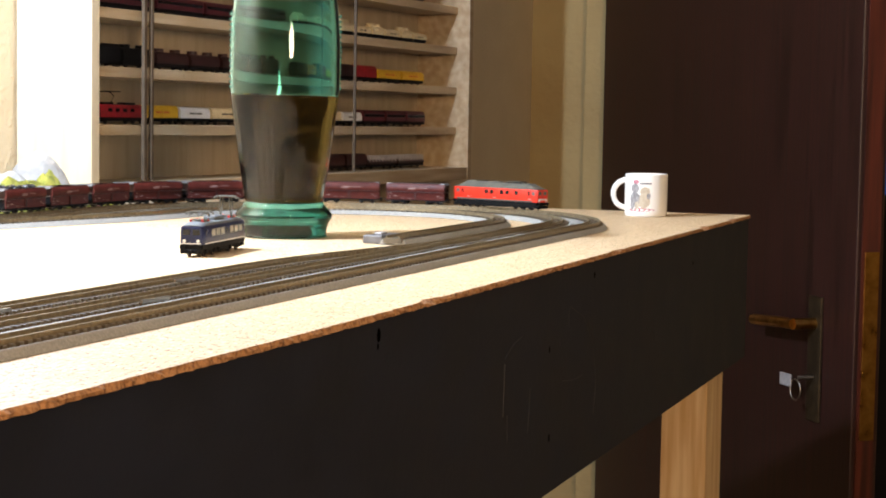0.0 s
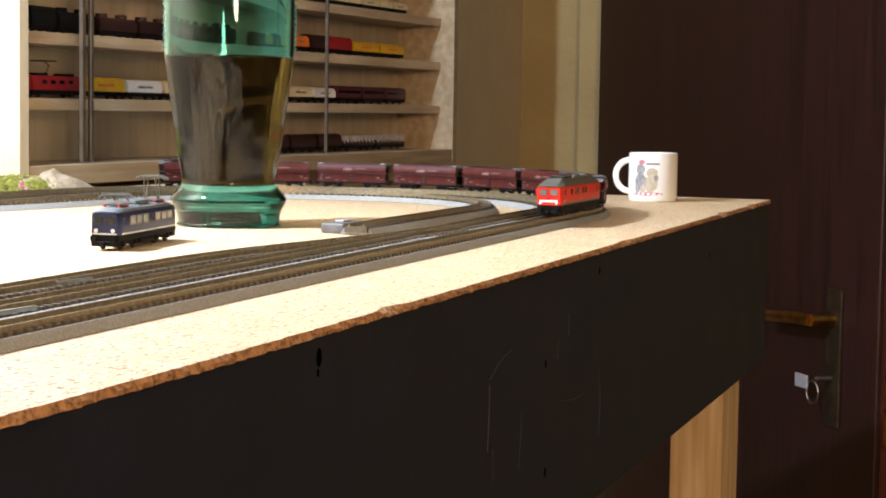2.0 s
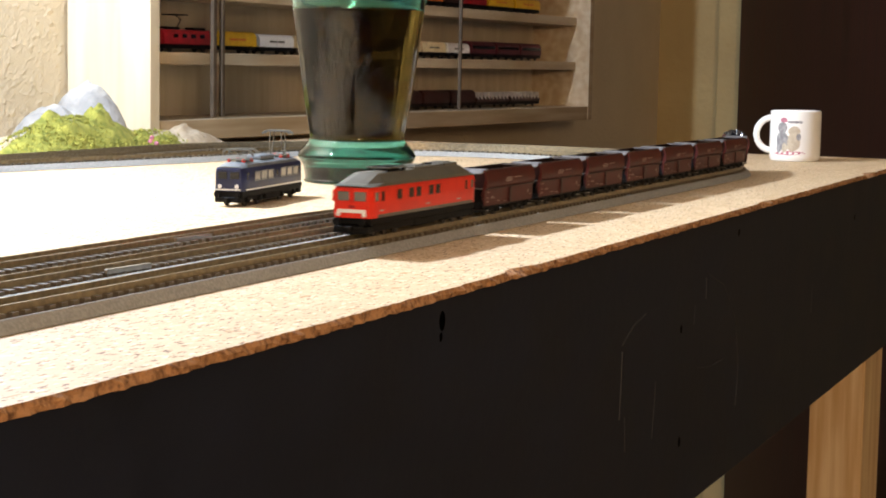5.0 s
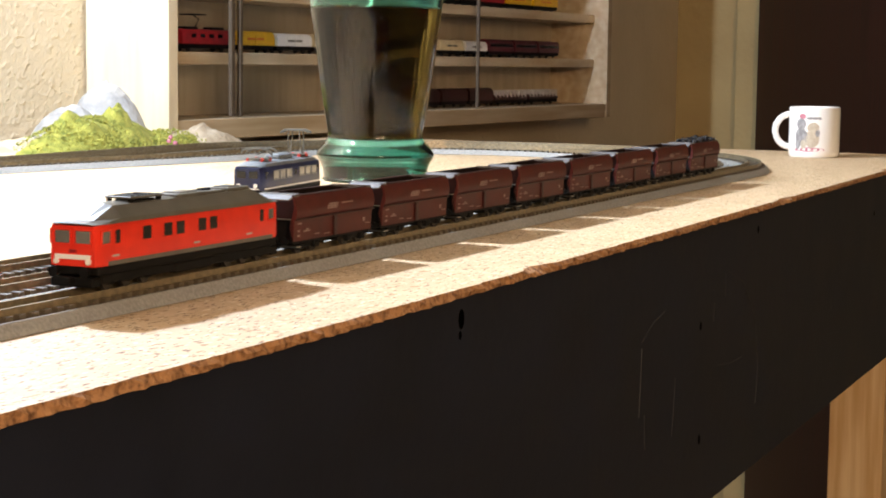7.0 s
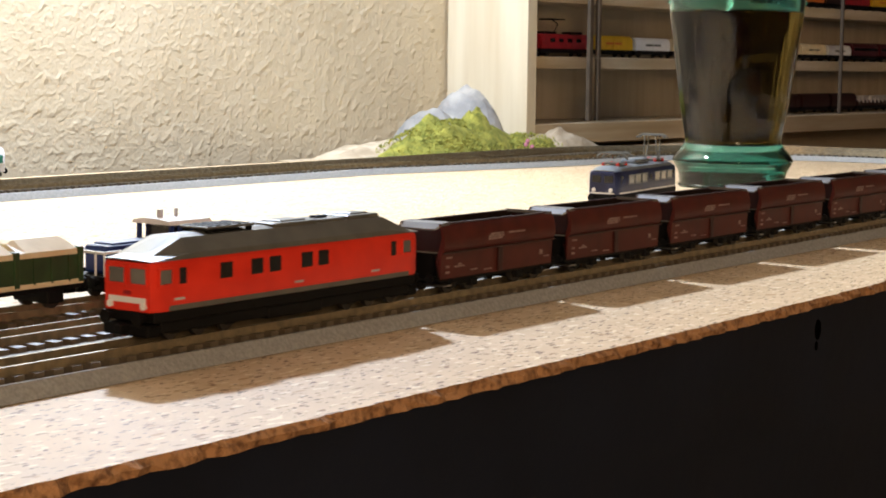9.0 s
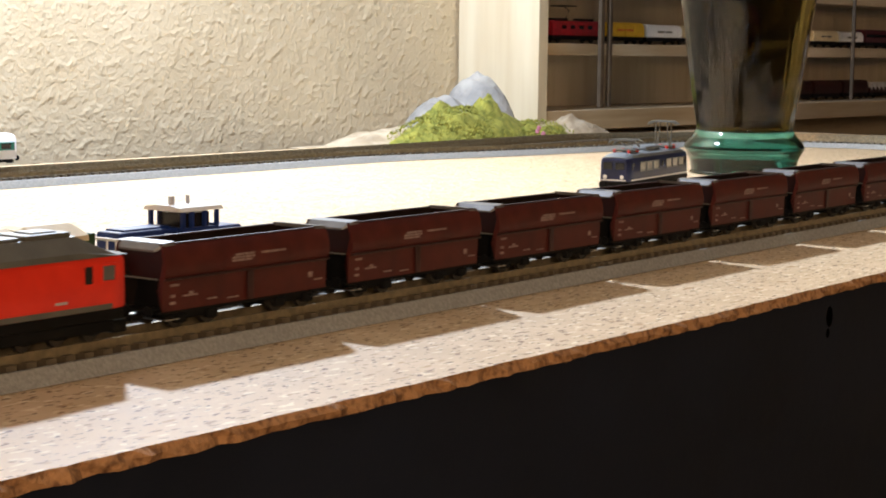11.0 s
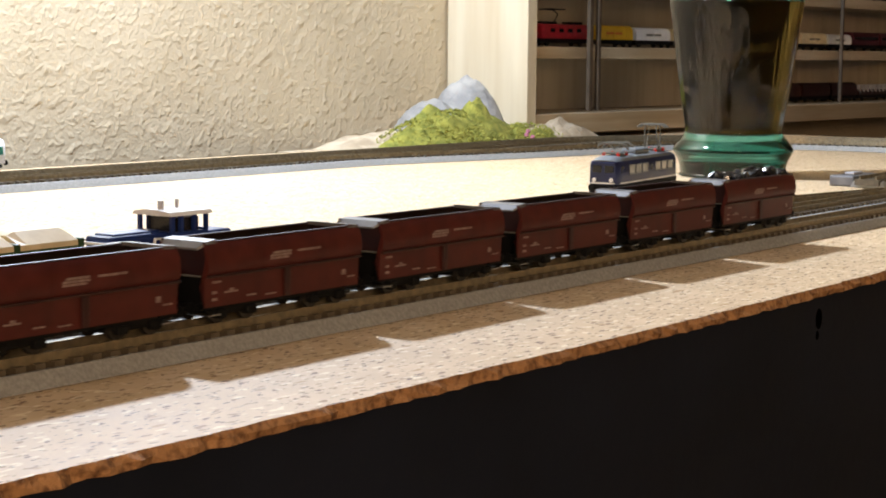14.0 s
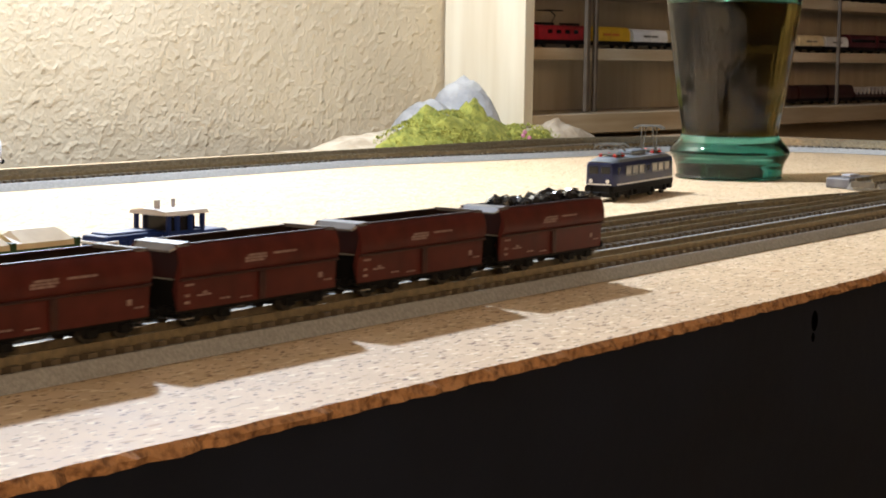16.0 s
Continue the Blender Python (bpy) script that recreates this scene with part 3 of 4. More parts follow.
def diesel_locomotive():
    t = thing("diesel_locomotive", None, "red model diesel locomotive with grey roof", "model locomotive")
    H = 0.062
    lower = [(0.0088, 0.0078), (0.0091, 0.0090), (0.0091, 0.0190), (0.0086, 0.0202)]
    secs = []
    for x, w, top in ((-H, 0.86, -0.0004), (-H + 0.0022, 0.95, 0), (-H + 0.006, 1.0, 0), (H - 0.006, 1.0, 0), (H - 0.0022, 0.95, 0), (H, 0.86, -0.0004)):
        secs.append(section(x, [(y * w, z + (top if z > 0.015 else 0)) for y, z in lower]))
    part("body", loft(secs), "red", t, "bright red body shell", True)
    roof = [(0.0092, 0.0203), (0.0086, 0.0216), (0.0052, 0.0252), (0.002, 0.0257)]
    secs = []
    for x, w, h in ((-H - 0.0006, 0.90, 0.06), (-H + 0.0040, 0.99, 0.22), (-H + 0.0150, 1, 1), (H - 0.0150, 1, 1), (H - 0.0040, 0.99, 0.22), (H + 0.0006, 0.90, 0.06)):
        secs.append(section(x, [(y * w, 0.0203 + (z - 0.0203) * h) for y, z in roof]))
    roof_ob = part("roof", loft(secs), "roof_grey", t, "matt grey roof")
    # cooling grille standing on short feet above the front of the roof
    grille = part("roof_grille", box(0.0150, 0.0355, -0.0050, 0.0050, 0.0264, 0.0271, 0.0003), "roof_grey", roof_ob, "grey roof grille on feet")
    for x in (0.0165, 0.0340):
        for y in (-0.004, 0.004):
            part("grille_foot", box(x - 0.0008, x + 0.0008, y - 0.0006, y + 0.0006, 0.0250, 0.0265), "black", grille)
    for k in range(5):
        part("grille_bar", box(0.0165 + k * 0.0040, 0.0185 + k * 0.0040, -0.0044, 0.0044, 0.0271, 0.0273), "black", grille)
    part("roof_fan", box(0.0190, 0.0310, -0.0040, 0.0040, 0.0252, 0.0260, 0.0003), "black", roof_ob)
    for x0, x1, w, h in ((-0.0140, 0.0060, 0.0052, 0.0263), (-0.0110, 0.0010, 0.0034, 0.0267), (-0.0290, -0.0145, 0.0046, 0.0261), (-0.0460, -0.0300, 0.0050, 0.0264), (-0.0430, -0.0340, 0.0030, 0.0268)):
        part("roof_hatch", box(x0, x1, -w, w, 0.0250, h, 0.0004), "roof_grey", roof_ob)
    part("exhaust", box(-0.0240, -0.0190, -0.0015, 0.0015, 0.0258, 0.0268, 0.0003), "black", roof_ob)
    for s in (-1, 1):
        part("stripe", box(-H + 0.006, H - 0.006, min(s * 0.0089, s * 0.00925), max(s * 0.0089, s * 0.00925), 0.0079, 0.0092), "roof_grey", t, "grey line along the sill")
    windows(t, "window", [(0.0490, 0.0520), (0.0298, 0.0352), (0.0164, 0.0218), (0.0082, 0.0136), (-0.0066, -0.0012), (-0.0144, -0.0092), (-0.0492, -0.0464)], 0.0091, 0.0142, 0.0184, "window")
    windows(t, "window", [(0.0550, 0.0598), (-0.0572, -0.0526)], 0.0091, 0.0146, 0.0182, "grey_window", "red")
    for s in (-1, 1):
        e = s * H
        for y in (-0.0037, 0.0037):
            p = part("windscreen", box(min(e - s * 0.0006, e + s * 0.0002), max(e - s * 0.0006, e + s * 0.0002), y - 0.0028, y + 0.0028, 0.0145, 0.0185, 0.0005), "grey_window", t, "grey windscreen")
            bm = bmesh.new()
            for q in ((y - 0.0032, y + 0.0032, 0.0185, 0.0190), (y - 0.0032, y + 0.0032, 0.0140, 0.0145), (y - 0.0032, y - 0.0028, 0.0145, 0.0185), (y + 0.0028, y + 0.0032, 0.0145, 0.0185)):
                box(min(e - s * 0.0004, e + s * 0.0004), max(e - s * 0.0004, e + s * 0.0004), *q, bm=bm)
            part("windscreen_rim", bm, "red", p)
            part("headlight", drum((e + s * 0.0003, y * 1.55, 0.0092), (1, 0, 0), 0.0009, 0.001, 12), "white", t, "small round headlight")
        part("nose_band", box(min(e, e + s * 0.0004), max(e, e + s * 0.0004), -0.0064, 0.0064, 0.0098, 0.0113, 0.0002), "white", t, "white band across the nose")
        part("nose_plate", box(min(e, e + s * 0.0003), max(e, e + s * 0.0003), -0.0012, 0.0012, 0.0118, 0.0128), "dark_red", t)
        part("plough", box(min(e - s * 0.004, e + s * 0.001), max(e - s * 0.004, e + s * 0.001), -0.0078, 0.0078, 0.0016, 0.0046, 0.0006), "black", t, "black rail guard")
    part("underframe", box(-H + 0.001, H - 0.001, -0.0084, 0.0084, 0.0050, 0.0080, 0.0005), "black", t, "black underframe")
    # Added black block fills the underside with the shade beneath the body.
    part("frame_skirt", box(-H + 0.004, H - 0.004, -0.0079, 0.0079, 0.0022, 0.0052, 0.0005), "black", t)
    part("fuel_tank", box(-0.013, 0.013, -0.0082, 0.0082, 0.0016, 0.0052, 0.0008), "black", t)
    for x in (-0.040, 0.040):
        bogie(t, x, 0.034, (-0.0115, 0, 0.0115))
    couplers(t, H)
    for x in (0.052, -0.038, 0.0):
        part("number_bar", box(x - 0.002, x + 0.002, -0.00935, -0.0091, 0.0104, 0.0110), "pale_grey", t)
        part("number_bar", box(x - 0.002, x + 0.002, 0.0091, 0.00935, 0.0104, 0.0110), "pale_grey", t)
    return t


def hopper_wagon():
    t = thing("hopper_wagon", None, "oxide brown model hopper wagon, empty, with pale end plates", "model wagon", "hopper wagons of the train")
    H = 0.0310
    out = [(0.0076, 0.0058), (0.0080, 0.0150), (0.0084, 0.0160), (0.0091, 0.0178), (0.0091, 0.0200), (0.0088, 0.0225), (0.0082, 0.0246), (0.0073, 0.0262)]
    inn = [(0.0069, 0.0262), (0.0080, 0.0215), (0.0060, 0.0120)]
    # side walls as a shell open at the top
    ring = out + inn
    for s in (1, -1):
        secs = []
        for x in (-H, -H + 0.0004, H - 0.0004, H):
            secs.append([(x, s * y, z) for y, z in ring])
        bm = loft(secs)
        bmesh.ops.recalc_face_normals(bm, faces=bm.faces)
        # Inner faces are near black: the dimness of the open hopper is painted in.
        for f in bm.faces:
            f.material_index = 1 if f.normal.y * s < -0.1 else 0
        part("side_wall", bm, ["maroon", "wagon_inside_shade"], t, "", True)
        a, b = sorted((s * 0.0079, s * 0.0087))
        part("rib", box(-0.0011, 0.0011, a, b, 0.0060, 0.0152, 0.0002), "maroon_dark", t)
        a, b = sorted((s * 0.0082, s * 0.0092))
        part("ledge", box(-H, H, a, b, 0.0153, 0.0161, 0.0002), "maroon_dark", t)
        a, b = sorted((s * 0.0067, s * 0.0076))
        part("top_rim", box(-H, H, a, b, 0.0260, 0.0266, 0.0002), "maroon_dark", t)
        # worn lettering as bars
        y = 0.00905
        for x0, x1, z0, z1 in ((-0.0010, 0.0065, 0.0205, 0.0212), (-0.0010, 0.0075, 0.0196, 0.0203), (0.0000, 0.0075, 0.0187, 0.0194), (-0.0130, -0.0035, 0.0203, 0.0210)):
            a, b = sorted((s * (y - 0.0003), s * (y + 0.00008)))
            m1 = -1 if s < 0 else 1
            p, q = sorted((m1 * x0, m1 * x1))
            part("letter_bar", box(p, q, a, b, z0, z1), "faded_letter", t)
        y = 0.0080
        for x0, x1, z0, z1 in ((0.0255, 0.0285, 0.0133, 0.0140), (0.027, 0.0285, 0.0100, 0.0108), (0.0268, 0.0285, 0.0078, 0.0086), (0.019, 0.024, 0.0098, 0.0103), (0.0205, 0.022, 0.0104, 0.0112), (0.012, 0.0155, 0.0078, 0.0083), (0.004, 0.008, 0.0072, 0.0076), (-0.025, -0.0235, 0.0100, 0.0118), (-0.029, -0.026, 0.0088, 0.0093)):
            a, b = sorted((s * (y - 0.0006), s * (y + 0.00012)))
            m1 = -1 if s < 0 else 1
            p, q = sorted((m1 * x0, m1 * x1))
            part("letter_bar", box(p, q, a, b, z0, z1), "faded_letter", t)
    for s in (-1, 1):
        # sloping ends of the hopper, set back, with a pale cap
        sec = [[(s * x, y, z) for x, z in ((H - 0.0040, 0.0150), (H - 0.0003, 0.0258), (H - 0.0010, 0.0258), (H - 0.0047, 0.0150))] for y in (-0.0078, 0.0078)]
        part("end_wall", loft(sec), "maroon_dark", t)
        # Plate, slope and posts are black: the gap's shade is in their colour.
        part("end_plate", box(min(s * (H - 0.0062), s * (H - 0.0050)), max(s * (H - 0.0062), s * (H - 0.0050)), -0.0075, 0.0075, 0.0058, 0.0152), "black", t, "black hopper end with the gap's shade in its colour")
        sec = [section(s * (H - 0.001), [(0.0072, 0.0240), (0.0073, 0.0248)]), section(s * (H - 0.012), [(0.0066, 0.0072), (0.0066, 0.0080)])]
        part("end_slope", loft(sec), "black", t)
        sec = [section(s * (H + 0.0012), [(0.0062, 0.0240), (0.0062, 0.0246)]), section(s * (H - 0.0006), [(0.0078, 0.0256), (0.0076, 0.0266)]), section(s * (H - 0.0045), [(0.0077, 0.0258), (0.0074, 0.0270)])]
        part("end_cap", loft(sec), "cap_grey", t, "pale grey end plate")
        part("end_post", box(min(s * (H - 0.002), s * H), max(s * (H - 0.002), s * H), -0.0072, -0.0062, 0.0058, 0.0155), "black", t)
        part("end_post", box(min(s * (H - 0.002), s * H), max(s * (H - 0.002), s * H), 0.0062, 0.0072, 0.0058, 0.0155), "black", t)
        part("end_rail", tube([(s * (H + 0.0008), -0.007, 0.0158), (s * (H + 0.0008), 0.007, 0.0158)], 0.0003, 6), "roof_grey", t)
        part("platform", box(min(s * (H - 0.006), s * (H + 0.001)), max(s * (H - 0.006), s * (H + 0.001)), -0.0075, 0.0075, 0.0050, 0.0058, 0.0002), "black", t)
    part("underframe", box(-H + 0.001, H - 0.001, -0.0070, 0.0070, 0.0046, 0.0058), "black", t, "black underframe")
    for x in (-0.0185, 0.0185):
        bogie(t, x, 0.016, (-0.0056, 0.0056))
    for s in (-1, 1):
        part("step", box(min(s * 0.0255, s * 0.0300), max(s * 0.0255, s * 0.0300), -0.0080, 0.0080, 0.0030, 0.0034), "steel", t, "bright metal step")
    couplers(t, H)
    return t


def coal_load(parent):
    rs = random.Random(3)
    c = thing("coal_heap", None, "heap of shiny black coal lumps in the wagon", "coal")
    base = part("coal_bed", box(-0.027, 0.027, -0.0070, 0.0070, 0.018, 0.0250, 0.001), "coal", c)
    for k in range(46):
        bm = bmesh.new()
        bmesh.ops.create_icosphere(bm, subdivisions=1, radius=rs.uniform(0.0016, 0.0030))
        for q in bm.verts:
            q.co = q.co * rs.uniform(0.7, 1.25)
        x, y = rs.uniform(-0.026, 0.026), rs.uniform(-0.0060, 0.0060)
        ob = part("coal_lump", bm, "coal", c)
        ob.location = (x, y, 0.0257 + 0.0022 * (1 - (y / 0.007) ** 2) * rs.uniform(0.3, 1.2))
        ob.rotation_euler = (rs.uniform(0, 6), rs.uniform(0, 6), rs.uniform(0, 6))
    return c


def pantograph(parent, x, raised, mat="roof_grey"):
    z = 0.0222
    p = part("pantograph", box(x - 0.007, x + 0.007, -0.005, 0.005, z - 0.0006, z, 0.0002), mat, parent, "grey pantograph")
    for sx in (-0.006, 0.006):
        for y in (-0.004, 0.004):
            part("insulator", lathe([(0, z - 0.002), (0.0012, z - 0.002), (0.0008, z - 0.0012), (0.0012, z - 0.0006), (0.0008, z + 0.0001), (0, z + 0.0003)], 10), "red", p, "red insulator").location = (x + sx, y, 0)
    if raised:
        top, kx = z + 0.0115, 0.0055
        for y in (-0.004, 0.004):
            for s in (-1, 1):
                part("arm", tube([(x + s * 0.0008, y, z), (x + s * kx * 0.55, y * 0.9, z + 0.0055), (x + s * 0.0030, y * 0.8, top)], 0.00040, 6), mat, p)
        for sx in (-0.0022, 0.0022):
            part("bow", tube([(x + sx, -0.0085, top - 0.001), (x + sx, -0.006, top + 0.0004), (x + sx, 0.006, top + 0.0004), (x + sx, 0.0085, top - 0.001)], 0.0006, 6), mat, p)
    else:
        for y in (-0.004, 0.004):
            part("arm", tube([(x - 0.0095, y, z + 0.0012), (x - 0.001, y * 0.9, z + 0.0042), (x + 0.0085, y, z + 0.0026)], 0.00045, 6), mat, p)
        for sx in (-0.005, 0.004):
            part("bow", tube([(x + sx, -0.0085, z + 0.0030), (x + sx, -0.006, z + 0.0045), (x + sx, 0.006, z + 0.0045), (x + sx, 0.0085, z + 0.0030)], 0.0006, 6), mat, p)
    return p


def electric_locomotive(body="blue", label="dark blue model electric locomotive with raised pantograph", plain=False):
    t = thing("electric_locomotive", None, label, "model locomotive")
    H = 0.047
    low = [(0.0086, 0.0075), (0.0090, 0.0085), (0.0088, 0.0170), (0.0080, 0.0186)]
    secs = []
    for x, w in ((-H, 0.80), (-H + 0.002, 0.93), (-H + 0.006, 1), (H - 0.006, 1), (H - 0.002, 0.93), (H, 0.80)):
        secs.append(section(x, [(y * w, z - (0.0006 if abs(x) > H - 0.001 and z > 0.016 else 0)) for y, z in low]))
    part("body", loft(secs), body, t, "", True)
    secs = []
    for x, w, h in ((-H + 0.0008, 0.80, 0.2), (-H + 0.006, 0.96, 0.8), (-H + 0.010, 1, 1), (H - 0.010, 1, 1), (H - 0.006, 0.96, 0.8), (H - 0.0008, 0.80, 0.2)):
        secs.append(section(x, [(y * w, 0.0186 + (z - 0.0186) * h) for y, z in ((0.0081, 0.0186), (0.0072, 0.0200), (0.0050, 0.0208), (0.0020, 0.0211))]))
    part("roof", loft(secs), "roof_silver", t, "silver grey roof", True)
    part("roof_hood", box(-0.012, 0.010, -0.0045, 0.0045, 0.0208, 0.0232, 0.0012), "roof_silver", t)
    part("underframe", box(-H, H, -0.0080, 0.0080, 0.0046, 0.0076, 0.0005), "black", t, "black underframe")
    part("battery_box", box(-0.011, 0.011, -0.0078, 0.0078, 0.0018, 0.0048, 0.0006), "black", t)
    for s in (-1, 1):
        a, b = sorted((s * 0.0087, s * 0.00925))
        part("line", box(-H + 0.003, H - 0.003, a, b, 0.0080, 0.0086), "white", t, "thin white line")
    if not plain:
        grp = [(-0.0376 + k * 0.0101, -0.0298 + k * 0.0101) for k in range(3)] + [(0.0028 + k * 0.0101, 0.0106 + k * 0.0101) for k in range(3)]
        windows(t, "window", grp, 0.0088, 0.0124, 0.0161, "pale_window", "roof_silver")
        windows(t, "window", [(-0.0056, -0.0018)], 0.0088, 0.0130, 0.0158, "window")
        windows(t, "window", [(0.0385, 0.0425), (-0.0425, -0.0385)], 0.0087, 0.0128, 0.0165, "window")
    for s in (-1, 1):
        e = s * H
        for y in (-0.0034, 0.0034):
            part("windscreen", box(min(e - s * 0.0006, e + s * 0.0003), max(e - s * 0.0006, e + s * 0.0003), y - 0.0026, y + 0.0026, 0.0132, 0.0168, 0.0004), "window", t)
            part("headlight", drum((e + s * 0.0003, y * 1.4, 0.0098), (1, 0, 0), 0.0010, 0.0014, 12), "white", t, "round headlight")
        part("nose_line", box(min(e - s * 0.001, e + s * 0.0003), max(e - s * 0.001, e + s * 0.0003), -0.0068, 0.0068, 0.0080, 0.0086), "white", t)
        part("front_skirt", box(min(e - s * 0.004, e + s * 0.001), max(e - s * 0.004, e + s * 0.001), -0.0075, 0.0075, 0.0022, 0.0048, 0.0005), "black", t)
    for x in (-0.027, 0.027):
        bogie(t, x, 0.026, (-0.0095, 0.0095))
    couplers(t, H)
    pantograph(t, 0.030, False)
    pantograph(t, -0.028, True)
    return t


def shunter():
    t = thing("shunting_locomotive", None, "blue model shunting locomotive with white cab roof", "model locomotive")
    H = 0.034
    part("underframe", box(-H, H, -0.0085, 0.0085, 0.0055, 0.0078, 0.0004), "black", t, "black underframe")
    hood = part("hood", box(0.001, H - 0.005, -0.0056, 0.0056, 0.0079, 0.0168, 0.0009), "bright_blue", t, "blue engine hood")
    part("hood_top", box(0.004, H - 0.008, -0.0042, 0.0042, 0.0167, 0.0174, 0.0003), "bright_blue", hood)
    for k in range(6):
        part("louvre", box(0.006 + k * 0.0035, 0.0082 + k * 0.0035, -0.0059, 0.0059, 0.0100, 0.0150, 0.0002), "bright_blue", hood)
    part("short_hood", box(-H + 0.003, -0.0155, -0.0056, 0.0056, 0.0079, 0.0158, 0.0009), "bright_blue", t, "blue short hood")
    bm = bmesh.new()
    for x0, x1, y0, y1, z0, z1 in ((-0.016, 0.002, -0.0078, 0.0078, 0.0079, 0.0165), (-0.016, -0.0145, -0.0078, 0.0078, 0.0165, 0.0172)):
        box(x0, x1, y0, y1, z0, z1, bm=bm)
    for x in (-0.0155, -0.0095, -0.003, 0.0013):
        for y in (-0.0073, 0.0073):
            box(x - 0.0007, x + 0.0007, y - 0.0006, y + 0.0006, 0.0165, 0.0218, bm=bm)
    cab = part("cab", bm, "bright_blue", t, "blue open-windowed cab")
    part("cab_inside", box(-0.013, -0.001, -0.0062, 0.0062, 0.0165, 0.0210), "window", cab)
    part("cab_roof", loft([section(x, [(0.0088, 0.0218), (0.0078, 0.0230), (0.003, 0.0236)]) for x in (-0.0175, 0.0035)]), "white", t, "white cab roof", True)
    for x, r in ((-0.001, 0.0011), (-0.009, 0.0007)):
        part("roof_horn", drum((x, 0, 0.0248), (0, 0, 1), r, 0.003, 10), "pale_grey", t)
    for s in (1,):
        for y in (-0.0075, -0.0035, 0.0035, 0.0075):
            part("rail_post", tube([(H - 0.001, y, 0.0076), (H - 0.001, y, 0.0150)], 0.0004, 6), "white", t)
        part("handrail", tube([(H - 0.001, -0.0075, 0.0150), (H - 0.001, 0.0075, 0.0150)], 0.0005, 6), "white", t, "white handrail")
        for y in (-0.0078, 0.0078):
            part("handrail", tube([(H - 0.001, y, 0.0150), (H - 0.008, y, 0.0152), (H - 0.010, y, 0.0080)], 0.0005, 6), "white", t)
    for y in (-0.0082, 0.0082):
        part("handrail", tube([(0.0055, y, 0.0078), (0.0075, y, 0.0150), (0.0105, y, 0.0152), (0.0130, y, 0.0078)], 0.00055, 6), "white", t, "white handrail")
        part("running_board", box(-H + 0.002, H - 0.002, min(y, y * 1.06), max(y, y * 1.06), 0.0050, 0.0090, 0.0002), "black", t)
    for x in (-0.018, 0.018):
        bogie(t, x, 0.022, (-0.007, 0.007))
    couplers(t, H)
    return t


def covered_wagon():
    t = thing("covered_wagon", None, "green model wagon with cream tarpaulin covers", "model wagon", "green wagons on the siding")
    H = 0.024
    part("underframe", box(-H, H, -0.0078, 0.0078, 0.0052, 0.0070, 0.0003), "black", t)
    part("body", box(-H + 0.001, H - 0.001, -0.0084, 0.0084, 0.0071, 0.0152, 0.0004), "green", t, "dark green body")
    part("sill", box(-H, H, -0.0087, 0.0087, 0.0066, 0.0080, 0.0002), "cream", t, "cream sill line")
    for c in (-0.0115, 0.0115):
        secs = [section(c + x, [(0.0086 * w, 0.0150), (0.0084 * w, 0.0165), (0.0030, 0.0150 + 0.0048 * h)]) for x, w, h in ((-0.0105, 0.98, 0.8), (-0.008, 1, 1), (0.008, 1, 1), (0.0105, 0.98, 0.8))]
        part("cover", loft(secs), "cream", t, "creased cream cover")
    for x in (-0.023, 0.0, 0.023):
        part("strap", box(x - 0.0009, x + 0.0009, -0.0089, 0.0089, 0.0071, 0.0170, 0.0002), "green", t)
    for k in range(7):
        x = -0.019 + k * 0.0063
        part("stake", box(x - 0.0004, x + 0.0004, -0.0087, 0.0087, 0.0075, 0.0150), "green", t)
    wheelset(t, (-0.015, 0.015))
    for x in (-0.015, 0.015):
        part("axle_guard", box(x - 0.003, x + 0.003, -0.0072, 0.0072, 0.0016, 0.0054, 0.0004), "black", t)
    couplers(t, H)
    return t


def coach(body="white", band="teal", label="white model passenger coach with teal window band", H=0.075, roof="pale_grey"):
    t = thing("passenger_coach", None, label, "model coach")
    out = [(0.0088, 0.0060), (0.0090, 0.0100), (0.0088, 0.0178), (0.0070, 0.0205), (0.0030, 0.0216)]
    part("body", loft([section(x, [(y * w, z) for y, z in out]) for x, w in ((-H, 0.93), (-H + 0.002, 1), (H - 0.002, 1), (H, 0.93))]), body, t, "", True)
    for s in (-1, 1):
        a, b = sorted((s * 0.0086, s * 0.0092))
        part("window_band", box(-H + 0.002, H - 0.002, a, b, 0.0115, 0.0165, 0.0002), band, t)
        for k in range(12):
            x = -H + 0.008 + k * (2 * H - 0.016) / 11
            a, b = sorted((s * 0.0086, s * 0.00935))
            part("window", box(x - 0.0035, x + 0.0035, a, b, 0.0122, 0.0158, 0.0003), "window", t)
    for s in (-1, 1):
        e = s * H
        part("end_window", box(min(e - s * 0.0004, e + s * 0.0003), max(e - s * 0.0004, e + s * 0.0003), -0.0055, 0.0055, 0.0120, 0.0160, 0.0004), band, t)
    part("underframe", box(-H + 0.002, H - 0.002, -0.0070, 0.0070, 0.0040, 0.0062), "black", t)
    for x in (-0.05 * H / 0.075, 0.05 * H / 0.075):
        bogie(t, x, 0.018, (-0.0065, 0.0065))
    couplers(t, H)
    return t


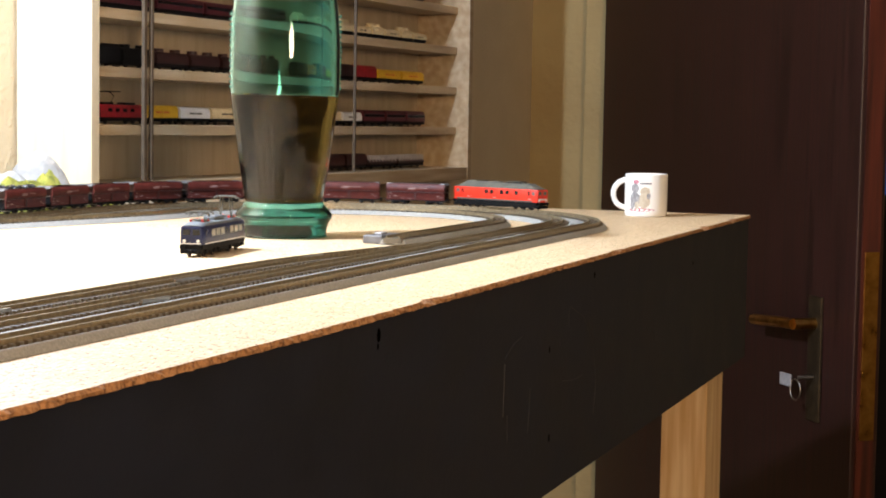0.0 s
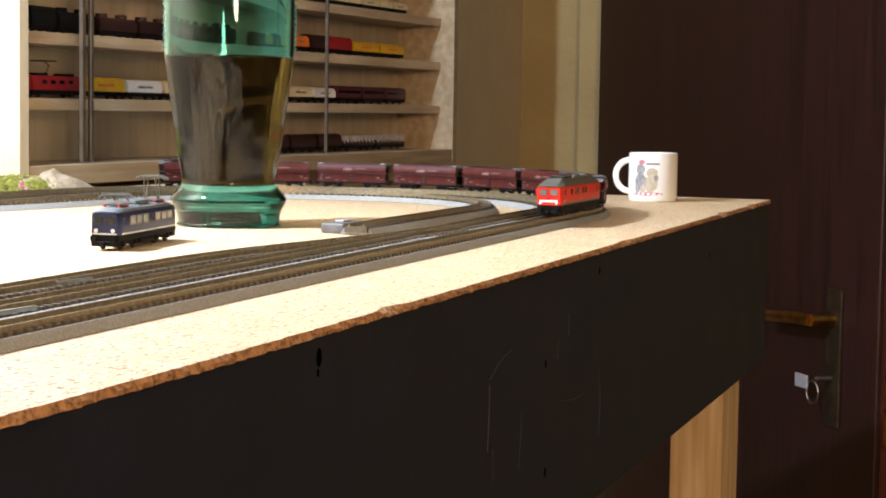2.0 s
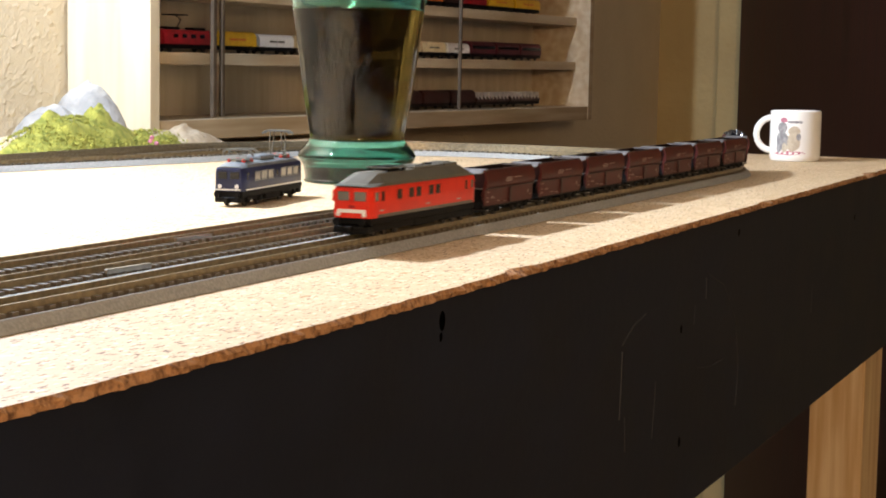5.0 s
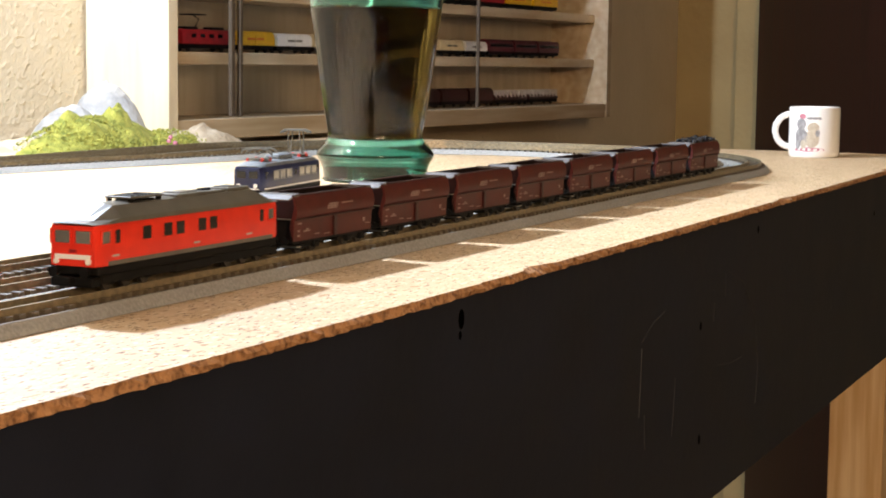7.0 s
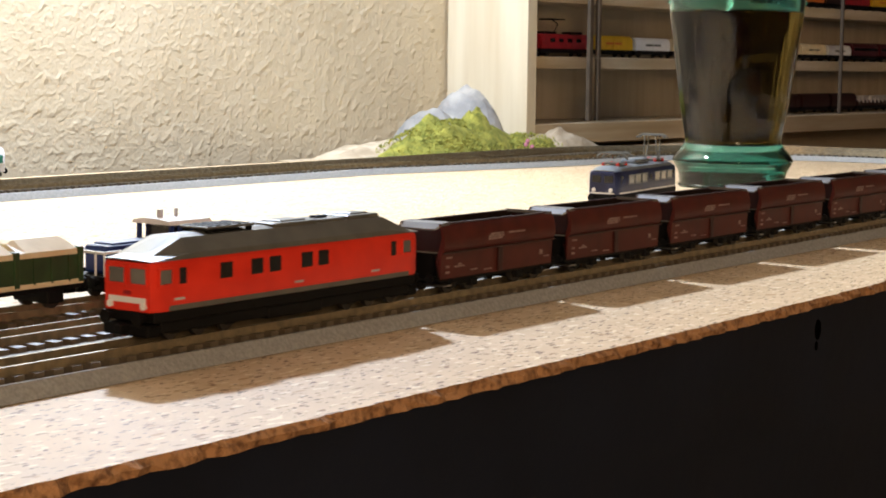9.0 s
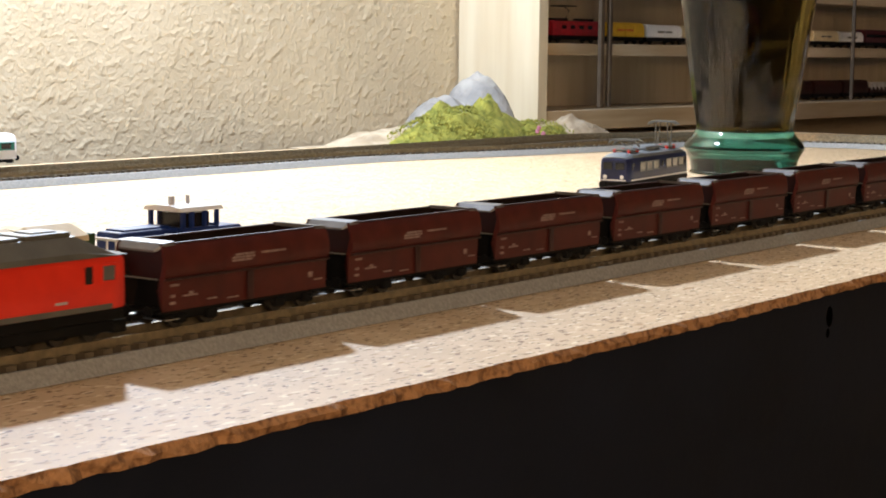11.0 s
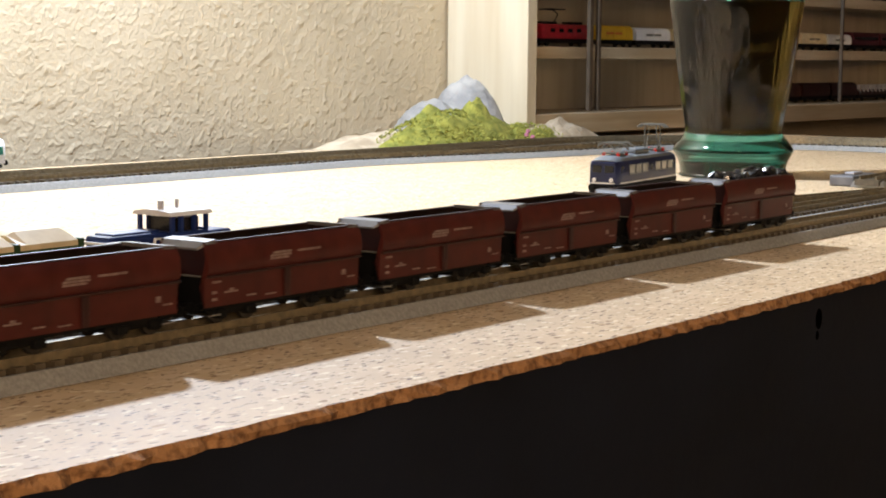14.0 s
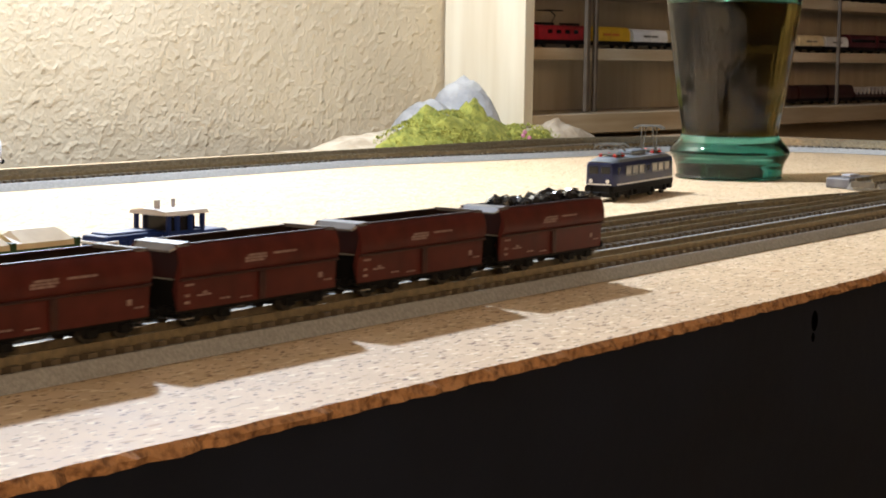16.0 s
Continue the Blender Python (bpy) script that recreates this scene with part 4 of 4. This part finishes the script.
# ---- things on the table ----
def cola_glass():
    at = (1.022, 0.268)
    g = thing("drinking_glass", pose(*at, 0.0005), "tall green-tinted contour glass half full of cola", "glass")
    outer = [(0.0, 0.0), (0.0315, 0.0), (0.0332, 0.002), (0.0340, 0.007), (0.0352, 0.0105), (0.0380, 0.0160), (0.0360, 0.0205), (0.0318, 0.0255), (0.0308, 0.031), (0.0345, 0.052), (0.0385, 0.082), (0.0418, 0.106), (0.0428, 0.120), (0.0428, 0.150), (0.0415, 0.172), (0.0400, 0.185)]
    inner = [(0.0378, 0.185), (0.0393, 0.172), (0.0404, 0.150), (0.0404, 0.120), (0.0394, 0.106), (0.0361, 0.082), (0.0321, 0.052), (0.0285, 0.031), (0.0270, 0.026), (0.0, 0.0240)]

    def smooth_profile(p, n):
        out = []
        for i in range(len(p) - 1):
            p0, p1, p2, p3 = p[max(i - 1, 0)], p[i], p[i + 1], p[min(i + 2, len(p) - 1)]
            for k in range(n):
                s = k / n
                out.append(tuple(0.5 * ((2 * p1[j]) + (-p0[j] + p2[j]) * s + (2 * p0[j] - 5 * p1[j] + 4 * p2[j] - p3[j]) * s * s + (-p0[j] + 3 * p1[j] - 3 * p2[j] + p3[j]) * s ** 3) for j in (0, 1)))
        return out + [p[-1]]

    def flutes(u, z):
        a = max(0.0, min(1.0, (z - 0.026) / 0.01)) * max(0.0, min(1.0, (0.105 - z) / 0.012))
        return -0.0004 * a * abs(math.sin(u * math.pi * 28))
    seg = 168
    prof = smooth_profile(outer, 4)
    bm = lathe(prof, seg, wobble=flutes)
    shell = smooth_profile(inner, 3)
    ring_a = sorted([q for q in bm.verts if abs(q.co.z - 0.185) < 1e-6], key=lambda q: math.atan2(q.co.y, q.co.x))
    lathe(shell, seg, bm)
    ring_b = sorted([q for q in bm.verts if abs(q.co.z - 0.185) < 1e-6 and q not in ring_a], key=lambda q: math.atan2(q.co.y, q.co.x))
    for k in range(seg):
        j = (k + 1) % seg
        bm.faces.new((ring_a[k], ring_a[j], ring_b[j], ring_b[k]))
    for f in bm.faces:
        c = f.calc_center_median()
        inside = math.hypot(c.x, c.y) < float(np.interp(c.z, [0.0, 0.0235, 0.031, 0.052, 0.082, 0.106, 0.120, 0.150, 0.172, 0.185], [0.0, 0.029, 0.0296, 0.0333, 0.0373, 0.0406, 0.0416, 0.0416, 0.0404, 0.0389]))
        f.material_index = 1 if c.z < 0.0235 else 0 if c.z > 0.1115 else 3 if inside else 2
    part("vessel", bm, ["glass", "foot_glass", "thin_glass", "clear_glass"], g, "green-tinted pressed glass", True)
    # raised beads above the drink
    for a0 in (118, 128, 296, 306):
        for k in range(15):
            z = 0.116 + k * 0.0040
            bead = bmesh.new()
            bmesh.ops.create_icosphere(bead, subdivisions=1, radius=0.0013)
            ob = part("bead", bead, "glass", g, "", True)
            ob.location = (0.0427 * math.cos(radians(a0)), 0.0427 * math.sin(radians(a0)), z)
    # the drink overlaps the wall a little so that no gap shows
    level = 0.1098
    drink = [(0.0, 0.0243)]
    for r, z in reversed(shell):
        if 0.0243 < z < level and r > 0:
            drink.append((r + 0.0002, z))
    drink += [(0.0399, level), (0.0, level)]
    part("cola_drink", lathe(drink, seg), "cola", g, "dark brown cola", True)


def mug():
    c = thing("mug", pose(1.507, 0.090, 0, 0, 0, 12), "small white ceramic mug with a printed picture", "mug")
    prof = [(0, 0.0015), (0.017, 0.0), (0.0200, 0.0003), (0.0212, 0.002), (0.0215, 0.006), (0.0215, 0.040), (0.0213, 0.0424), (0.0205, 0.0430), (0.0196, 0.0424), (0.0194, 0.040), (0.0194, 0.006), (0.018, 0.004), (0, 0.0038)]
    part("cup", lathe(prof, 56), "ceramic", c, "", True)
    # handle, to the left as seen from the front edge
    a = radians(97)
    d = Vector((math.cos(a), math.sin(a), 0))
    pts = []
    for k in np.linspace(-math.pi / 2, math.pi / 2, 17):
        pts.append(d * (0.0195 + 0.0135 * math.cos(k)) + Vector((0, 0, 0.0225 + 0.0140 * math.sin(k))))
    part("handle", tube(pts, 0.0028, 12), "ceramic", c, "", True)

    def patch(u, z, w, h, mat):
        """A thin curved decal on the wall of the mug: u in degrees, an oval."""
        bm = bmesh.new()
        rows = 9
        grid = []
        for i in range(rows):
            v = -1 + 2 * i / (rows - 1)
            ww = 1.7 * w * math.sqrt(max(0.02, 1 - v * v))
            grid.append([bm.verts.new((0.02158 * math.cos(radians(u + ww * s)), 0.02158 * math.sin(radians(u + ww * s)), z + h * v)) for s in np.linspace(-1, 1, 7)])
        for p, q in zip(grid, grid[1:]):
            for i in range(6):
                bm.faces.new((p[i], p[i + 1], q[i + 1], q[i]))
        part("print", bm, mat, c)
    # plain shapes stand in for the printed picture
    for u, z, w, h, m in ((232, 0.0285, 7, 0.0050, "print_grey"), (232, 0.0180, 9, 0.0075, "print_grey"), (229, 0.035, 5, 0.0022, "print_pink"), (207, 0.0160, 10, 0.0075, "print_tan"), (204, 0.0255, 8, 0.0045, "print_tan"),
                          (194, 0.021, 3, 0.003, "print_grey"), (218, 0.0072, 24, 0.0018, "print_pink"), (226, 0.0115, 4, 0.004, "print_tan"), (240, 0.012, 4, 0.005, "print_grey")):
        patch(382 - u, z, w, h, m)
    for u, w in ((212, 5), (200, 4), (191, 3)):
        patch(382 - u, 0.0335, w, 0.0011, "print_grey")


def mountain():
    t = thing("toy_mountain", None, "moss covered model hill with grey rock peak by the wall", "model scenery")

    def heap(name, cx, cy, rx, ry, h, mat, seed, rough, parent, power=1.0):
        bm = bmesh.new()
        bmesh.ops.create_grid(bm, x_segments=44, y_segments=28, size=1)
        for q in bm.verts:
            u, w = q.co.x, q.co.y
            d = math.hypot(u, w)
            f = max(0.0, 1 - d ** 1.8) ** power
            n = noise.fractal((u * 2.4 + seed, w * 2.4, seed), 1.0, 2.0, 5)
            z = h * f * (1 + rough * n) if d < 1 else -0.002
            q.co = Vector((cx + u * rx, cy + w * ry, z - 0.0006))
        return part(name, bm, mat, parent, "", True)
    rock = heap("rock_peak", 1.250, 0.636, 0.034, 0.040, 0.056, "rock", 3.1, 0.10, t, 0.7)
    tagged(rock, "bluish grey painted rock")
    heap("rock_peak", 1.205, 0.640, 0.030, 0.038, 0.037, "rock", 8.7, 0.12, t, 0.65)
    heap("moss_slope", 1.200, 0.612, 0.105, 0.036, 0.029, "moss", 1.7, 0.5, t, 1.0)
    heap("moss_slope", 1.295, 0.602, 0.075, 0.026, 0.015, "moss", 5.2, 0.5, t, 1.0)
    heap("moss_slope", 1.222, 0.606, 0.034, 0.024, 0.038, "moss", 2.9, 0.2, t, 1.5)
    heap("earth_slope", 1.19, 0.640, 0.13, 0.045, 0.013, "earth", 9.0, 0.5, t, 0.8)
    heap("earth_slope", 1.340, 0.600, 0.075, 0.022, 0.016, "earth", 4.4, 0.4, t, 1.1)
    # flock tufts give the moss an uneven outline
    rs = random.Random(11)
    bm = bmesh.new()
    for k in range(2200):
        x = rs.gauss(1.215, 0.055)
        if not 1.10 < x < 1.35:
            continue
        y = rs.uniform(0.578, 0.63)
        u, w = (x - 1.195) / 0.105, (y - 0.612) / 0.036
        d1 = math.hypot(u, w)
        u2, w2 = (x - 1.290) / 0.075, (y - 0.602) / 0.026
        d2 = math.hypot(u2, w2)
        z = max(0.028 * max(0, 1 - d1 ** 1.8), 0.0145 * max(0, 1 - d2 ** 1.8))
        if z <= 0.001:
            continue
        r = rs.uniform(0.0009, 0.0018)
        a = rs.uniform(0, 6.28)
        for j in range(3):
            b = a + j * 2.1
            p = Vector((x, y, z + rs.uniform(-0.001, 0.0015)))
            vs = [bm.verts.new(p + Vector((r * math.cos(b), r * math.sin(b), 0))), bm.verts.new(p + Vector((r * math.cos(b + 1.4), r * math.sin(b + 1.4), r * 0.3))), bm.verts.new(p + Vector((0, 0, r * rs.uniform(0.7, 1.6))))]
            bm.faces.new(vs)
    tagged(part("moss_tufts", bm, "moss", t), kind="stuff")
    for x, y, z in ((1.258, 0.578, 0.008), (1.266, 0.577, 0.006), (1.262, 0.579, 0.011)):
        bm = bmesh.new()
        bmesh.ops.create_icosphere(bm, subdivisions=1, radius=0.0022)
        part("flower_tuft", bm, "print_pink", t, "tiny pink flower tuft").location = (x, y, z)


# ---- display cabinet ----
CAB = pose(1.301, 0.606, 0, 0, 0, WALL_TURN)
CAB_L, CAB_D = 1.005, 0.090
BOARDS = [0.023 + 0.060 * k for k in range(9)]


def cabinet():
    t = thing("display_cabinet", CAB, "pale wooden wall cabinet with sliding glass doors full of model trains", "cabinet")
    z0, z1 = 0.005, 0.52
    part("side_panel", box(0, 0.014, 0, CAB_D, z0, z1, 0.0008), "shelf_white", t, "pale side panel")
    part("side_panel", box(CAB_L - 0.014, CAB_L, 0, CAB_D, z0, z1, 0.0008), "shelf", t)
    part("back_panel", box(0.0142, CAB_L - 0.0142, CAB_D - 0.005, CAB_D - 0.001, z0 + 0.001, z1 - 0.001), "shelf_back", t, "pale back panel")
    for z in BOARDS[1:]:
        part("shelf_board", box(0.0143, CAB_L - 0.0143, 0.020, CAB_D - 0.0052, z - 0.011, z, 0.0006), "shelf", t)
    part("bottom_board", box(0.0143, CAB_L - 0.0143, 0.0005, CAB_D - 0.0052, z0, BOARDS[0], 0.0006), "shelf", t)
    for x, y in ((0.0145, 0.0055), (0.49, 0.0015)):
        d = part("glass_door", box(x, x + 0.49, y, y + 0.0025, BOARDS[0] + 0.001, z1 - 0.02), "pane", t, "clear sliding glass door")
        d.visible_shadow = False
    for x, w in ((0.0965, 0.005), (0.1104, 0.004), (0.6005, 0.003)):
        part("door_edge", box(x, x + w, 0.0003, 0.0040, BOARDS[0] + 0.002, z1 - 0.021), "strip", t, "grey edge strip of a glass door")


def shelf_train(level, x0, items):
    """A rake of vehicles on a shelf: (length, colour, height, kind)."""
    x = x0
    z = BOARDS[level] + 0.0006
    for L, colour, tall, what in items:
        h = 0.82 * tall
        v = thing("model_vehicle", CAB @ pose(x + L / 2, 0.050, z), f"{what} on a cabinet shelf", "model vehicle", "vehicles on the shelves")
        out = [(0.0088, 0.0070), (0.0090, 0.0100), (0.0086, h - 0.004), (0.0060, h - 0.0006), (0.002, h)]
        part("body", loft([section(s * (L / 2 - 0.0015), out) for s in (-1, 1)]), colour, v, "", True)
        part("underframe", box(-L / 2 + 0.0015, L / 2 - 0.0015, -0.0075, 0.0075, 0.0030, 0.0071), "black", v)
        wheelset(v, (-L * 0.32, L * 0.32))
        if "locomotive" in what:
            for s in (-1, 1):
                part("roof_gear", box(s * L * 0.25 - 0.010, s * L * 0.25 + 0.010, -0.005, 0.005, h - 0.0004, h + 0.002, 0.0004), "black", v)
            part("pantograph_arm", tube([(-L * 0.10, 0, h + 0.002), (-L * 0.03, 0, h + 0.009), (-L * 0.14, 0, h + 0.013)], 0.0006, 6), "black", v)
            part("pantograph_bow", box(-L * 0.14 - 0.010, -L * 0.14 + 0.010, -0.008, 0.008, h + 0.0126, h + 0.0138), "black", v)
            for k in range(4):
                part("window", box(-0.026 + k * 0.014, -0.019 + k * 0.014, -0.0091, 0.0091, h * 0.62, h * 0.78), "window", v)
        elif "tank" in what:
            for k in (-0.25, 0.25):
                part("dome", drum((k * L, 0, h + 0.0012), (0, 0, 1), 0.006, 0.005, 14), colour, v)
        elif "coach" in what:
            part("window_band", box(-L / 2 + 0.004, L / 2 - 0.004, -0.0091, 0.0091, h * 0.58, h * 0.74), "window", v)
        elif "container" in what or "box" in what:
            part("door_rib", box(-0.0008, 0.0008, -0.0093, 0.0093, 0.0075, h - 0.004), colour, v)
            part("sign_bar", box(-L * 0.2, L * 0.2, -0.0092, 0.0092, h * 0.58, h * 0.68), "orange" if colour == "yellow" else "roof_grey", v)
        elif "timber" in what:
            for k in range(9):
                part("stake", box(-L / 2 + 0.006 + k * (L - 0.012) / 8 - 0.001, -L / 2 + 0.006 + k * (L - 0.012) / 8 + 0.001, -0.0088, 0.0088, h - 0.004, h + 0.005), "pale_grey", v)
        x += L + 0.003


def shelf_trains():
    shelf_train(3, 0.0737, [(0.1063, "wine", 0.026, "crimson model coach"),
                           (0.1021, "wine", 0.026, "crimson model coach"),
                           (0.0982, "wine", 0.026, "crimson model coach"),
                           (0.0944, "wine", 0.026, "crimson model coach")])
    shelf_train(2, 0.0737, [(0.0411, "black", 0.03, "black model steam engine"),
                           (0.0632, "black", 0.026, "black model tank wagon"),
                           (0.069, "maroon_dark", 0.024, "dark brown model tank wagon"),
                           (0.0672, "maroon_dark", 0.024, "dark brown model tank wagon"),
                           (0.0654, "maroon_dark", 0.024, "dark brown model tank wagon"),
                           (0.067, "black", 0.026, "black model tank wagon")])
    shelf_train(1, 0.0753, [(0.0834, "dark_red", 0.0255, "red model electric locomotive"),
                           (0.0697, "yellow", 0.0255, "yellow model container wagon"),
                           (0.0663, "white", 0.024, "white model container wagon"),
                           (0.0765, "cream", 0.024, "cream model box wagon"),
                           (0.0742, "cream", 0.024, "cream model box wagon")])
    shelf_train(0, 0.5136, [(0.0706, "maroon_dark", 0.026, "brown model goods wagon"),
                           (0.0686, "maroon_dark", 0.027, "brown model goods wagon"),
                           (0.0666, "maroon_dark", 0.027, "brown model goods wagon"),
                           (0.0973, "maroon_dark", 0.017, "brown model timber wagon"),
                           (0.0934, "maroon_dark", 0.017, "brown model timber wagon")])
    shelf_train(1, 0.5136, [(0.0641, "cream", 0.024, "cream model box wagon"),
                           (0.0624, "cream", 0.024, "cream model box wagon"),
                           (0.0607, "white", 0.023, "white model box wagon"),
                           (0.0712, "wine", 0.027, "crimson model coach"),
                           (0.069, "wine", 0.027, "crimson model coach"),
                           (0.0669, "wine", 0.027, "crimson model coach")])
    shelf_train(2, 0.5270, [(0.054, "maroon_dark", 0.026, "brown model goods wagon"),
                           (0.0496, "orange", 0.025, "ochre model box wagon"),
                           (0.0423, "maroon_dark", 0.028, "brown model goods wagon"),
                           (0.0708, "dark_red", 0.028, "red model diesel railcar"),
                           (0.0787, "yellow", 0.024, "yellow model container wagon"),
                           (0.0788, "yellow", 0.024, "yellow model container wagon")])
    shelf_train(3, 0.5270, [(0.0442, "cream", 0.022, "cream model tank wagon"),
                           (0.0562, "cream", 0.02, "cream model box wagon"),
                           (0.0423, "cream", 0.022, "cream model tank wagon"),
                           (0.0538, "cream", 0.02, "cream model box wagon"),
                           (0.0405, "cream", 0.022, "cream model tank wagon"),
                           (0.0515, "cream", 0.02, "cream model box wagon"),
                           (0.0388, "cream", 0.022, "cream model tank wagon"),
                           (0.0494, "cream", 0.02, "cream model box wagon")])
    shelf_train(4, 0.5270, [(0.08, "black", 0.024, "black model coach"),
                           (0.0773, "black", 0.024, "black model coach"),
                           (0.0748, "black", 0.024, "black model coach"),
                           (0.0724, "black", 0.024, "black model coach"),
                           (0.0701, "black", 0.024, "black model coach")])


# ---- the place ----
room()
open_door()
table()
tracks()
mountain()
cabinet()
shelf_trains()
mug()
cola_glass()

e10 = scaled(electric_locomotive(), 0.95, 1.0, 1.11)
e10.matrix_world = pose(0.846, 0.240, 0.0, 0, 0, 188)
sh = scaled(shunter(), 0.86, 0.92, 0.93)
sh.matrix_world = pose(0.379, 0.139, RAIL_TOP, 0, 0, 180)
cw = covered_wagon()
cw.matrix_world = pose(0.317, 0.139, RAIL_TOP)
copy_thing(cw, pose(0.265, 0.139, RAIL_TOP))
co = scaled(coach(), 1.0, 1.0, 0.9)
co.matrix_world = pose(0.584, YC + R1, RAIL_TOP)

loco = scaled(diesel_locomotive(), 0.873, 1.0, 1.0)
wagon = scaled(hopper_wagon(), 1.0, 1.0, 0.81)
WAGONS = [wagon] + [copy_thing(wagon, pose(0, 0, 0)) for _ in range(7)]
tagged(WAGONS[-1], "oxide brown model hopper wagon loaded with coal")
coal = scaled(coal_load(WAGONS[-1]), 1.0, 1.0, 0.81)

# ---- the train's run: way of the loco's nose along the outer track, by time ----
RUN = [(0, -1.4153), (0.5, -1.331), (1, -1.2446), (1.5, -1.1654), (2, -1.0932), (2.5, -1.0119), (3, -0.9307), (3.5, -0.8514), (4, -0.7681), (4.5, -0.6868), (5.2, -0.5751), (6, -0.4856), (6.8, -0.4216), (7, -0.4094), (7.5, -0.3759), (8, -0.3458), (8.5, -0.3135), (9, -0.2830), (10, -0.2236), (11.3, -0.1440), (12.5, -0.0681), (12.9, -0.0386), (14.5, 0.0680), (16, 0.1869)]
PITCH, NOSE = 0.0719, 0.065


def along(u):
    """Plan point at way u: x = -u on the front straight, then round the curve and along the back."""
    if u > -CX:
        return Vector((-u, YC - R1))
    a = (-u - CX) / R1
    if a < math.pi:
        return Vector((CX + R1 * math.sin(a), YC - R1 * math.cos(a)))
    return Vector((CX - (a - math.pi) * R1, YC + R1))


def vehicle_pose(u, half):
    a, b = along(u + half), along(u - half)
    m = (a + b) / 2
    d = a - b
    return pose(m.x, m.y, RAIL_TOP, 0, 0, math.degrees(math.atan2(d.y, d.x)))


def motions():
    ts = [k * 0.25 for k in range(65)]
    us = [float(np.interp(t, [r[0] for r in RUN], [r[1] for r in RUN])) for t in ts]
    walk(loco, [(t, vehicle_pose(u - 2 * NOSE + 0.0548, 0.034)) for t, u in zip(ts, us)])
    for k, w in enumerate(WAGONS):
        back = 2 * NOSE + 0.007 + PITCH * (k + 0.5)
        walk(w, [(t, vehicle_pose(u - back, 0.0185)) for t, u in zip(ts, us)])
    back = 2 * NOSE + 0.007 + PITCH * 7.5
    walk(coal, [(t, vehicle_pose(u - back, 0.0185)) for t, u in zip(ts, us)])


motions()
